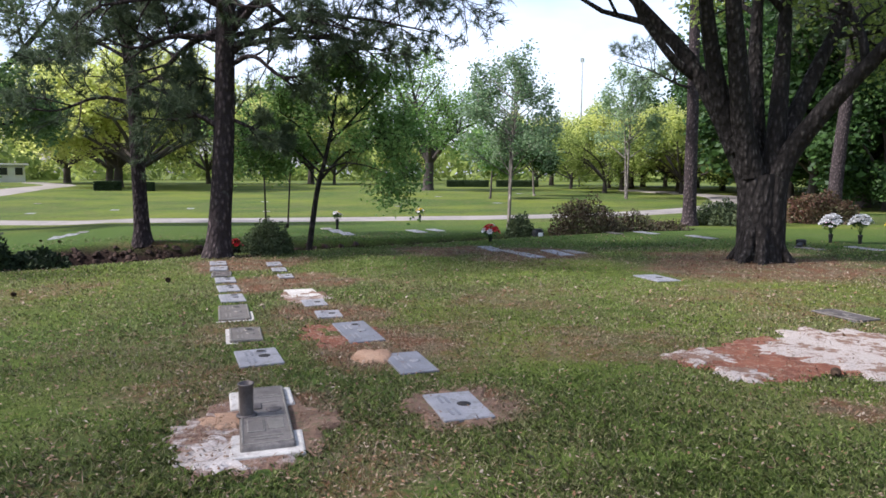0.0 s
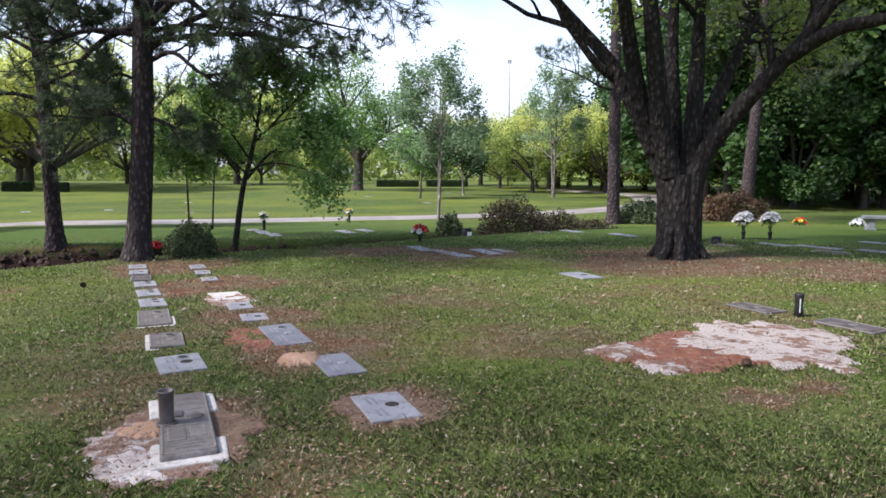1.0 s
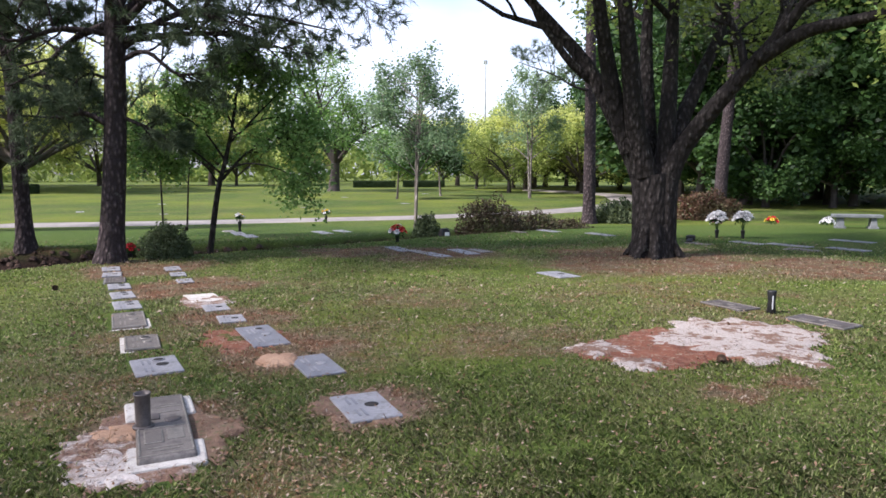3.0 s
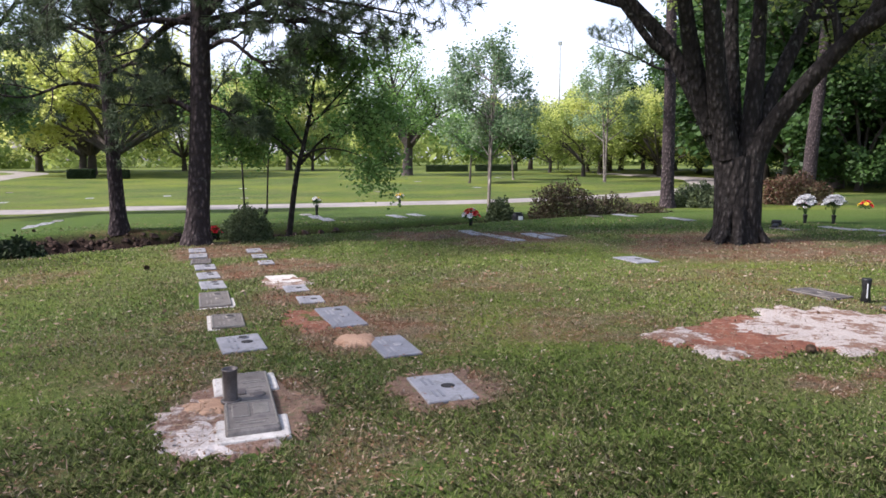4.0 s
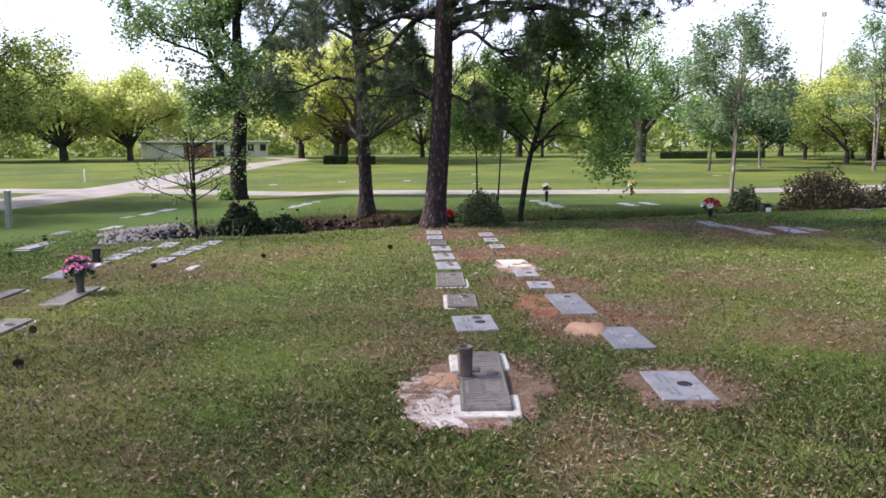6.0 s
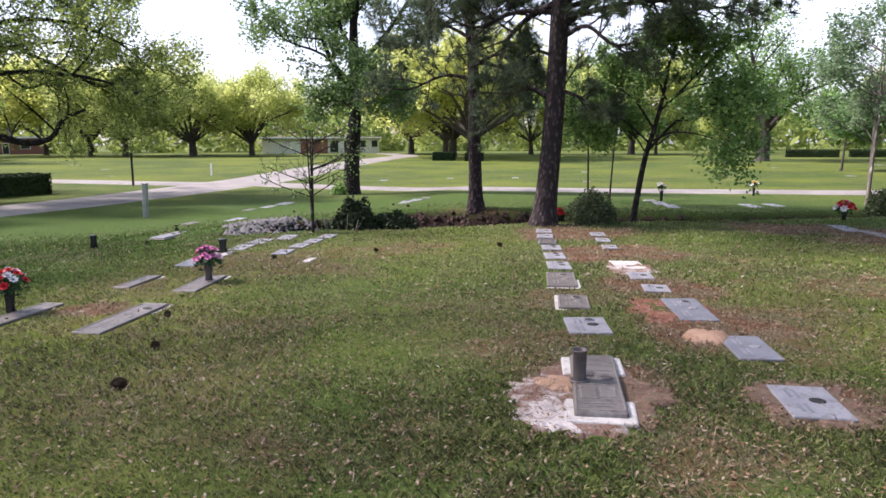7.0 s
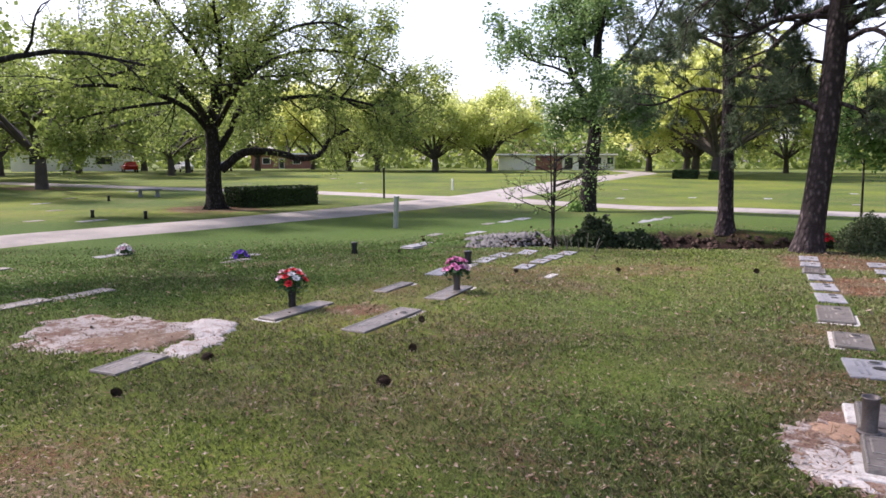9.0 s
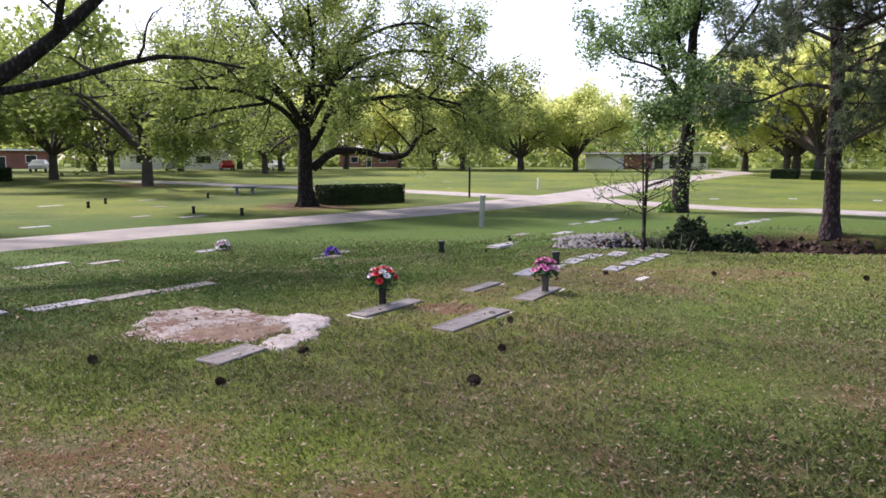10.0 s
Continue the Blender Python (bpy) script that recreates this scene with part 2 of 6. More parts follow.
def part(name, bm, material, parent=None, label=""):
    """Links a bmesh, or a ready mesh, as one object under a thing or a part."""
    if isinstance(bm, bpy.types.Mesh):
        me = bm
    else:
        me = bpy.data.meshes.new(name)
        bm.to_mesh(me)
        bm.free()
        me.materials.append(material)
    ob = new(name, me)
    ob.parent = parent
    if label:
        ob["label"] = label
    return ob


def thing(name, m, label, category, group="", kind=""):
    ob = new(name)
    ob.empty_display_size = 0.1
    ob.matrix_basis = m
    return tagged(ob, label, category, group, kind)


def box(sx, sy, sz, at=(0, 0, 0), bevel=0.01, turn=0.0, seg=1, taper=1.0):
    """A bevelled box that stands on its z, centred in x and y."""
    bm = bmesh.new()
    bmesh.ops.create_cube(bm, size=1.0)
    for v in bm.verts:
        t = taper if v.co.z > 0 else 1.0
        v.co = Vector((v.co.x * sx * t, v.co.y * sy * t, (v.co.z + 0.5) * sz))
    if bevel:
        bmesh.ops.bevel(bm, geom=bm.edges[:], offset=bevel, segments=seg, affect="EDGES", profile=0.5)
    bmesh.ops.transform(bm, matrix=pose(*at, 0, 0, turn), verts=bm.verts)
    return bm


def lathe(profile, sides=16, at=(0, 0, 0)):
    """A turned body from (radius, height) pairs."""
    bm = bmesh.new()
    rings = []
    for r, z in profile:
        rings.append([bm.verts.new((at[0] + r * math.cos(a), at[1] + r * math.sin(a), at[2] + z)) for a in np.linspace(0, 2 * math.pi, sides, endpoint=False)])
    for a, b in zip(rings, rings[1:]):
        for i in range(sides):
            bm.faces.new((a[i], a[(i + 1) % sides], b[(i + 1) % sides], b[i])).smooth = True
    bm.faces.new(rings[0][::-1])
    bm.faces.new(rings[-1])
    return bm


def tubes(lines, name, material):
    """All branches of a tree as one mesh. lines: (points, radii, sides)."""
    vs, fs, base = [], [], 0
    for pts, rad, sides in lines:
        pts, rad = np.asarray(pts, float), np.asarray(rad, float)
        n = len(pts)
        d = np.gradient(pts, axis=0)
        d /= np.linalg.norm(d, axis=1)[:, None] + 1e-9
        ref = np.array([1.0, 0, 0]) if abs(d[:, 0]).mean() < 0.7 else np.array([0, 1.0, 0])
        u = np.cross(d, ref)
        u /= np.linalg.norm(u, axis=1)[:, None] + 1e-9
        w = np.cross(d, u)
        a = np.linspace(0, 2 * np.pi, sides, endpoint=False)
        ring = pts[:, None] + rad[:, None, None] * (np.cos(a)[None, :, None] * u[:, None] + np.sin(a)[None, :, None] * w[:, None])
        vs.append(ring.reshape(-1, 3))
        i, j = np.meshgrid(np.arange(n - 1), np.arange(sides), indexing="ij")
        k = (j + 1) % sides
        fs.append((base + np.stack([i * sides + j, i * sides + k, (i + 1) * sides + k, (i + 1) * sides + j], -1)).reshape(-1, 4))
        base += n * sides
    return fast_mesh(name, np.concatenate(vs), np.concatenate(fs), material, True)


def cards(centres, along, across, name, material):
    """Small pointed leaves, one four-cornered face each."""
    v = np.stack([centres - along, centres + across * 0.5 - along * 0.1, centres + along, centres - across * 0.5 - along * 0.1], 1)
    return fast_mesh(name, v.reshape(-1, 3), np.arange(len(v) * 4).reshape(-1, 4), material)


def unit(rng, n):
    v = rng.normal(size=(n, 3))
    return v / np.linalg.norm(v, axis=1)[:, None]


def leaves(rng, ends, per, size, spread, name, material, droop=0.0):
    """Leaves scattered round the twigs. ends: (n, 2, 3) starts and ends of twigs."""
    ends = np.asarray(ends)
    t = rng.uniform(0, 1.1, (len(ends), per, 1))
    c = ends[:, None, 0] * (1 - t) + ends[:, None, 1] * t + rng.normal(size=(len(ends), per, 3)) * spread
    c = c.reshape(-1, 3)
    s = size * rng.uniform(0.55, 1.3, (len(c), 1))
    a = unit(rng, len(c)) * [1, 1, 0.6] + [0, 0, -droop]
    a /= np.linalg.norm(a, axis=1)[:, None]
    b = np.cross(a, unit(rng, len(c)))
    b /= np.linalg.norm(b, axis=1)[:, None] + 1e-6
    return cards(c, a * s * 0.5, b * s * 0.6, name, material)


def tufts(rng, ends, per, length, width, name, material):
    """Pine needles standing out round the ends of twigs."""
    ends = np.asarray(ends)
    d = ends[:, 1] - ends[:, 0]
    d /= np.linalg.norm(d, axis=1)[:, None] + 1e-9
    t = rng.uniform(0.35, 1.05, (len(ends), per, 1))
    p = (ends[:, None, 0] * (1 - t) + ends[:, None, 1] * t).reshape(-1, 3)
    n = unit(rng, len(p)) + np.repeat(d, per, 0) * 0.75
    n /= np.linalg.norm(n, axis=1)[:, None]
    q = p + n * length * rng.uniform(0.6, 1.15, (len(p), 1))
    s = np.cross(n, unit(rng, len(p)))
    s *= width / (np.linalg.norm(s, axis=1)[:, None] + 1e-6)
    v = np.stack([p - s * 0.5, p + s * 0.5, q], 1)
    return fast_mesh(name, v.reshape(-1, 3), np.arange(len(v) * 3).reshape(-1, 3), material)


def curve_points(rng, p, d, length, steps, wiggle, lift):
    """A wandering line from p towards d."""
    pts = [np.array(p, float)]
    d = np.array(d, float) / np.linalg.norm(d)
    for _ in range(steps):
        d = d + rng.normal(size=3) * wiggle + [0, 0, lift]
        d /= np.linalg.norm(d)
        pts.append(pts[-1] + d * length / steps)
    return np.array(pts)


def branch(rng, lines, twigs, pts, r0, r1, level, spec):
    """Records one branch and lets smaller ones grow out of it."""
    n = len(pts)
    if level <= spec["tubes"]:
        lines.append((pts, np.linspace(r0, r1, n), spec["sides"][level]))
    if level >= spec["levels"]:
        twigs.append((pts[0], pts[-1]))
        return
    length = np.linalg.norm(np.diff(pts, axis=0), axis=1).sum()
    count = spec["kids"][level]
    for i in range(count):
        t = spec["from"][level] + (1 - spec["from"][level]) * (i + rng.uniform(0.2, 0.9)) / count
        f = min(t * (n - 1), n - 1.001)
        j = int(f)
        p = pts[j] * (1 - f + j) + pts[j + 1] * (f - j)
        d = pts[j + 1] - pts[j]
        d /= np.linalg.norm(d) + 1e-9
        side = np.cross(d, rng.normal(size=3))
        side /= np.linalg.norm(side) + 1e-9
        out = d * rng.uniform(0.25, 0.9) + side * rng.uniform(0.7, 1.0) + [0, 0, spec["up"]]
        sub = length * spec["ratio"][level] * rng.uniform(0.6, 1.15) * (1.15 - 0.5 * t)
        r = max((r0 + (r1 - r0) * t) * 0.6, spec["thin"])
        q = curve_points(rng, p, out, sub, spec["steps"][level + 1], spec["wiggle"], spec["lift"])
        branch(rng, lines, twigs, q, r, max(r * 0.3, spec["thin"] * 0.7), level + 1, spec)


def smooth_line(points, steps=4):
    """Rounds a polyline off (Catmull-Rom)."""
    p = [np.array(q, float) for q in points]
    p = [2 * p[0] - p[1], *p, 2 * p[-1] - p[-2]]
    out = []
    for a, b, c, d in zip(p, p[1:], p[2:], p[3:]):
        for t in np.arange(steps) / steps:
            out.append(0.5 * (2 * b + (c - a) * t + (2 * a - 5 * b + 4 * c - d) * t * t + (3 * b - a - 3 * c + d) * t**3))
    return np.array([*out, p[-2]])


BROAD = dict(levels=3, kids=(7, 6, 5), ratio=(0.5, 0.5, 0.5), steps=(6, 5, 4, 3), wiggle=0.16, lift=0.03, up=0.15, thin=0.008, tubes=3, sides=(9, 6, 4, 3))
BROAD["from"] = (0.3, 0.25, 0.2)


def spec_of(**changes):
    s = dict(BROAD)
    s["from"] = changes.pop("start", BROAD["from"])
    s.update(changes)
    return s


def broad_tree(name, m, seed, trunk, limbs, spec, leaf, per, size, spread, bark, label, flare=1.5, category="tree", group="", roots=0):
    """A leafy tree. trunk: points and two radii; limbs: (points, first radius, last radius)."""
    rng = np.random.default_rng(seed)
    lines, twigs = [], []
    pts = smooth_line(trunk[0], 4)
    rad = np.linspace(trunk[1], trunk[2], len(pts))
    h = pts[:, 2] - pts[0, 2]
    rad = rad * (1 + (flare - 1) * np.exp(-h / 0.28))
    lines.append((pts, rad, 16))
    for i in range(roots):
        a, far = 6.283 * (i + rng.uniform(-0.25, 0.25)) / roots, trunk[1] * rng.uniform(1.55, 2.1)
        q = smooth_line([(math.cos(a) * f * far, math.sin(a) * f * far, z) for f, z in ((0.42, 0.6), (0.56, 0.26), (0.78, 0.07), (1.0, -0.06))], 3)
        lines.append((q, np.linspace(trunk[1] * 0.34, trunk[1] * 0.14, len(q)), 8))
    for p, r0, r1, *bare in limbs:
        branch(rng, lines, [] if bare else twigs, smooth_line(p, 3), r0, r1, 0, dict(spec, kids=(3, 3, 2)) if bare else spec)
    tree = thing(name, m, label, category, group)
    part("trunk", tubes(lines, "trunk", bark), None, tree)
    part("crown", leaves(rng, twigs, per, size, spread, "crown", leaf), None, tree)
    return tree


def round_limbs(rng, base, count, reach, rise, r0, r1, low=0.2):
    """Limbs fanning out of a trunk's head."""
    out = []
    for i in range(count):
        a = 2 * math.pi * (i + rng.uniform(-0.3, 0.3)) / count
        e = rng.uniform(low, 1.0)
        far = reach * math.sqrt(max(1.0 - (e - low) ** 2 * 0.8, 0.15)) * rng.uniform(0.8, 1.1)
        end = np.array([math.cos(a) * far, math.sin(a) * far, rise * e])
        mid = end * [0.45, 0.45, 0.62] + rng.normal(size=3) * 0.06 * reach
        out.append(([base, np.array(base) + mid, np.array(base) + end], r0 * rng.uniform(0.7, 1.0), r1))
    return out


# ---- the lie of the land ----
def ease(a, b, x):
    t = np.clip((x - a) / (b - a), 0, 1)
    return t * t * (3 - 2 * t)


DITCH = [(-10.2, 9.2, 0.9, 0.08), (-9.0, 10.4, 1.3, 0.25), (-8.05, 12.0, 2.0, 0.95), (-6.7, 13.2, 2.05, 1.0), (-5.15, 14.0, 1.5, 0.85), (-3.0, 14.7, 1.0, 0.55),
         (-1.0, 15.6, 0.7, 0.35), (1.5, 17.4, 0.7, 0.35), (4, 19, 0.7, 0.35), (8, 21, 0.7, 0.3), (14, 24, 0.6, 0.1)]


def ditch_cut(x, y):
    cut = np.zeros(np.broadcast(x, y).shape)
    for (x0, y0, w0, d0), (x1, y1, w1, d1) in zip(DITCH, DITCH[1:]):
        ex, ey = x1 - x0, y1 - y0
        t = np.clip(((x - x0) * ex + (y - y0) * ey) / (ex * ex + ey * ey), 0, 1)
        d = np.hypot(x - x0 - t * ex, y - y0 - t * ey)
        cut = np.maximum(cut, (d0 + t * (d1 - d0)) * (1 - ease(0.4, 1.0, d / (w0 + t * (w1 - w0)))))
    return cut


def height(x, y):
    x, y = np.asarray(x, float), np.asarray(y, float)
    z = -0.45 * np.maximum(1 - ease(-15, -7, x), 0.8 * ease(18, 26, y)) * (1 - ease(38, 85, np.hypot(x, y)))
    return z - ditch_cut(x, y)


def on(x, y, lift=0.0):
    return float(height(x, y)) + lift


def at(x, y, yaw=0.0, lift=0.0, size=1.0):
    return pose(x, y, on(x, y, lift), 0, 0, yaw) @ Matrix.Scale(size, 4)


LATTICE = np.random.default_rng(5).uniform(0, 1, (256, 256))


def patchy(x, y, cell):
    """Smooth random values over the ground."""
    x, y = np.asarray(x) / cell + 91.3, np.asarray(y) / cell + 57.7
    i, j = np.floor(x).astype(int), np.floor(y).astype(int)
    u, v = x - i, y - j
    u, v = u * u * (3 - 2 * u), v * v * (3 - 2 * v)
    g = lambda a, b: LATTICE[a % 256, b % 256]
    return (g(i, j) * (1 - u) + g(i + 1, j) * u) * (1 - v) + (g(i, j + 1) * (1 - u) + g(i + 1, j + 1) * u) * v


BEDS = [(5.3, 11.8, 2.6), (-3.4, 11.6, 1.2), (-2.3, 9.6, 1.1), (-1.3, 7.6, 0.8), (0.1, 4.4, 0.55), (-1.2, 4.2, 0.6), (-0.6, 6.0, 0.8), (1.4, 13.2, 1.6), (-0.3, 13.6, 1.2),
        (7.5, 10.5, 1.6), (2.55, 4.4, 0.3), (3.2, 4.6, 0.3), (5.8, 11.2, 1.5), (-6.5, 14.7, 1.1), (-4.5, 14.3, 1.0), (-5.9, 4.2, 0.4), (-27.0, 13.5, 2.8), (-51.4, 13.8, 3.0)]


THIN_BEDS = [(0.0, 6.6, 0.9), (1.3, 6.2, 1.1), (-5.7, 7.2, 1.4), (-5.0, 8.8, 1.2), (-2.0, 6.5, 0.8), (-1.9, 5.0, 0.7), (0.6, 8.2, 1.0), (-0.4, 3.4, 0.6), (3.6, 9.0, 1.2)]


def litter(x, y):
    """How far dry needles and leaves cover the grass, 0 to 1."""
    v = np.zeros(np.broadcast(x, y).shape)
    for a, b, r in BEDS:
        v = np.maximum(v, 1 - ease(0.35, 1.25, np.hypot(x - a, y - b) / r + 0.7 * (patchy(x, y, 0.6) - 0.5)))
    v *= 0.8
    for a, b, r in THIN_BEDS:
        v = np.maximum(v, 0.5 * (1 - ease(0.2, 1.25, np.hypot(x - a, y - b) / r + 1.2 * (patchy(x, y, 0.35) - 0.5))))
    near = 1 - 0.5 * ease(9, 16, np.hypot(x, y))
    v = np.maximum(v, 0.56 * near * ease(0.36, 0.86, 0.45 * patchy(x, y, 1.9) + 0.3 * patchy(x + 31, y, 0.6) + 0.25 * patchy(x, y + 17, 0.2)))
    return v * (1 - ease(0.05, 0.25, ditch_cut(x, y)))


def lush_shade(x, y):
    """Where the lawn is painted darker for tree shade and greener grass, 0 to 1."""
    wob = 1.6 * (patchy(x + 7, y + 3, 1.1) - 0.5)
    return np.maximum(ease(6.3, 8.3, wob - x), 0.8 * ease(12.8, 15.0, y + wob)) * (1 - ease(22, 30, np.hypot(x, y)))


# ---- ground ----
def ground_material():
    k = Nodes("lawn")
    p = k.place()
    lit = k.attr("litter")
    fine, mid, big, grain = k.noise(p, 24.0, 5, 0.7), k.noise(p, 3.0, 4), k.noise(p, 0.12, 3), k.noise(p, 90.0, 3, 0.7)
    green = k.ramp(fine, (0.3, (0.022, 0.04, 0.01)), (0.5, (0.054, 0.088, 0.018)), (0.72, (0.118, 0.162, 0.034)))
    green = k.mix(k.ramp(big, (0.42, (0, 0, 0)), (0.62, (0.6, 0.6, 0.6))), green, (0.15, 0.176, 0.022))
    patch = k.noise(p, 0.7, 5, 0.65)
    green = k.mix(k.ramp(patch, (0.45, (0, 0, 0)), (0.68, (0.5, 0.5, 0.5))), green, k.ramp(fine, (0.3, (0.07, 0.062, 0.028)), (0.7, (0.17, 0.15, 0.075))))
    green = k.mix(1.0, green, k.ramp(k.noise(p, 5.0, 5, 0.7), (0.3, (0.66, 0.68, 0.66)), (0.7, (1.3, 1.26, 1.2))), "MULTIPLY")
    # deep green carries the oaks' shade in its colour, besides greener turf
    deep = k.ramp(fine, (0.3, (0.02, 0.042, 0.01)), (0.5, (0.045, 0.085, 0.016)), (0.72, (0.085, 0.14, 0.026)))
    green = k.mix(k.math("MULTIPLY", k.attr("lush_shade"), 0.8), green, deep)
    dry = k.ramp(fine, (0.3, (0.06, 0.042, 0.026)), (0.55, (0.14, 0.102, 0.064)), (0.75, (0.25, 0.2, 0.135)))
    red = k.ramp(grain, (0.3, (0.05, 0.024, 0.016)), (0.55, (0.145, 0.068, 0.04)), (0.75, (0.23, 0.13, 0.08)))
    dry = k.mix(k.ramp(mid, (0.42, (0, 0, 0)), (0.58, (1, 1, 1))), dry, red)
    spots = k.ramp(k.math("ADD", lit, k.math("MULTIPLY", k.math("SUBTRACT", fine, 0.5), 1.3)), (0.3, (0, 0, 0)), (0.62, (0.92, 0.92, 0.92)))
    soil = k.ramp(fine, (0.3, (0.008, 0.006, 0.005)), (0.55, (0.032, 0.02, 0.015)), (0.78, (0.085, 0.05, 0.036)))
    k.bump(k.math("ADD", fine, grain), 0.7, 0.03)
    return k.done(k.mix(k.attr("earth"), k.mix(spots, green, dry), soil), 0.95, 0.0, 0.1)


def stretch(dense0, dense1, step, far, grow):
    inner = np.arange(dense0, dense1 + step / 2, step)
    out, d = [], step
    while not out or out[-1] < far:
        d *= grow
        out.append((out[-1] if out else 0) + d)
    return np.concatenate([dense0 - np.array(out[::-1]), inner, dense1 + np.array(out)])


gx, gy = stretch(-22, 16, 0.2, 2400, 1.13), stretch(-2, 27, 0.2, 2400, 1.13)
GX, GY = np.meshgrid(gx, gy)
GZ = height(GX, GY) + 0.012 * (patchy(GX, GY, 2.5) - 0.5) * (np.hypot(GX, GY) < 60) + 0.05 * (patchy(GX, GY, 0.35) - 0.5) * np.clip(ditch_cut(GX, GY) * 4, 0, 1)
gi = np.arange(len(gx) * len(gy)).reshape(len(gy), len(gx))
gf = np.stack([gi[:-1, :-1], gi[:-1, 1:], gi[1:, 1:], gi[1:, :-1]], -1).reshape(-1, 4)
LAWN = ground_material()
ground = part("ground", fast_mesh("ground", np.stack([GX, GY, GZ], -1).reshape(-1, 3), gf, LAWN, True, {"litter": litter(GX, GY).ravel(), "lush_shade": lush_shade(GX, GY).ravel(), "earth": ease(0.03, 0.16, ditch_cut(GX, GY)).ravel()}), None)
tagged(ground, "mown green lawn with dry leaf litter and a shallow ditch", "lawn", kind="structure")


def ribbon(name, line, widths, label):
    """A road that lies on the ground, a little proud, with softly uneven edges."""
    pts = smooth_line([(x, y, 0) for x, y in line], 14)
    w = np.interp(np.linspace(0, 1, len(pts)), np.linspace(0, 1, len(widths)), widths)
    d = np.gradient(pts, axis=0)
    d /= np.linalg.norm(d, axis=1)[:, None]
    side = np.stack([-d[:, 1], d[:, 0], 0 * d[:, 0]], 1)
    cols = []
    for s in np.linspace(-1, 1, 9):
        q = pts + side * (s * w / 2 + 0.12 * (patchy(pts[:, 0] + 9 * s, pts[:, 1], 0.9) - 0.5))[:, None]
        q[:, 2] = height(q[:, 0], q[:, 1]) + (0.035 if abs(s) < 0.99 else -0.02) + 0.03 * (1 - s * s)
        cols.append(q)
    v = np.stack(cols, 1)
    n, m = v.shape[:2]
    i = np.arange(n * m).reshape(n, m)
    f = np.stack([i[:-1, :-1], i[:-1, 1:], i[1:, 1:], i[1:, :-1]], -1).reshape(-1, 4)
    return tagged(part(name, fast_mesh(name, v.reshape(-1, 3), f, ASPHALT, True), None), label, "road", kind="structure")


ribbon("road", [(-17.5, -12), (-18.6, -4), (-19.0, 1.6), (-20.1, 5.7), (-21.0, 11.5), (-22.7, 18.7), (-26.6, 30.4), (-32.5, 44), (-38.6, 62), (-46, 82), (-60, 100)], (2.6, 2.6, 3.0, 4.4, 4.0, 3.4), "pale worn asphalt lane through the lawn")
ribbon("road", [(-25.4, 27.6), (-17.3, 26.6), (-8.9, 27.4), (0.0, 29.5), (5.1, 31.5), (11.0, 35.7), (16.6, 42.3), (20.0, 50), (21.5, 58), (18, 70)], (2.6, 2.1, 2.2, 2.6, 3.2, 3.2), "narrow pale asphalt lane along the ditch")
ribbon("road", [(-25.5, 26.4), (-29.5, 25.8), (-36.5, 24.8), (-48, 20), (-62, 14)], (2.8, 2.6, 2.4), "narrow pale asphalt side lane")


# ---- trees ----
def pine(m, seed, line, r0, r1, first, count, reach, label, tuft=34, explicit=(), droop=-0.02, length=0.2, width=0.015, kids=(10, 7)):
    """A pine: a leaning scaly trunk, whorls of crooked branches, needles in tufts."""
    rng = np.random.default_rng(seed)
    lines, twigs = [], []
    pts = smooth_line(line, 5)
    h = pts[:, 2]
    rad = np.interp(h, (0, h.max()), (r0, r1)) * (1 + 0.4 * np.exp(-h / 0.25))
    lines.append((pts, rad, 14))
    s = spec_of(levels=2, kids=kids, ratio=(0.42, 0.4, 0.4), steps=(7, 4, 3), wiggle=0.17, lift=0.03, up=0.12, thin=0.006, start=(0.3, 0.25, 0.2), sides=(7, 4, 3, 3))
    for i in range(count):
        z = first + (h.max() - first) * (i + rng.uniform(0, 0.8)) / count
        p = np.array([np.interp(z, h, pts[:, k]) for k in range(3)])
        a = rng.uniform(0, 2 * math.pi) if i % 2 else 2.4 * i
        far = reach * rng.uniform(0.55, 1.0) * (1 - 0.55 * max(0, (z - first) / (h.max() - first) - 0.4))
        q = curve_points(rng, p, (math.cos(a), math.sin(a), rng.uniform(-0.1, 0.35)), far, 8, 0.15, droop)
        branch(rng, lines, twigs, q, 0.03 + 0.012 * far, 0.01, 0, s)
    for p, thick in explicit:
        branch(rng, lines, twigs, smooth_line(p, 4), thick, 0.012, 0, s)
    tree = thing("pine_tree", m, label, "tree")
    part("trunk", tubes(lines, "trunk", BARK_PINE), None, tree)
    part("crown", tufts(rng, twigs, tuft, length, width, "crown", NEEDLE), None, tree)
    return tree


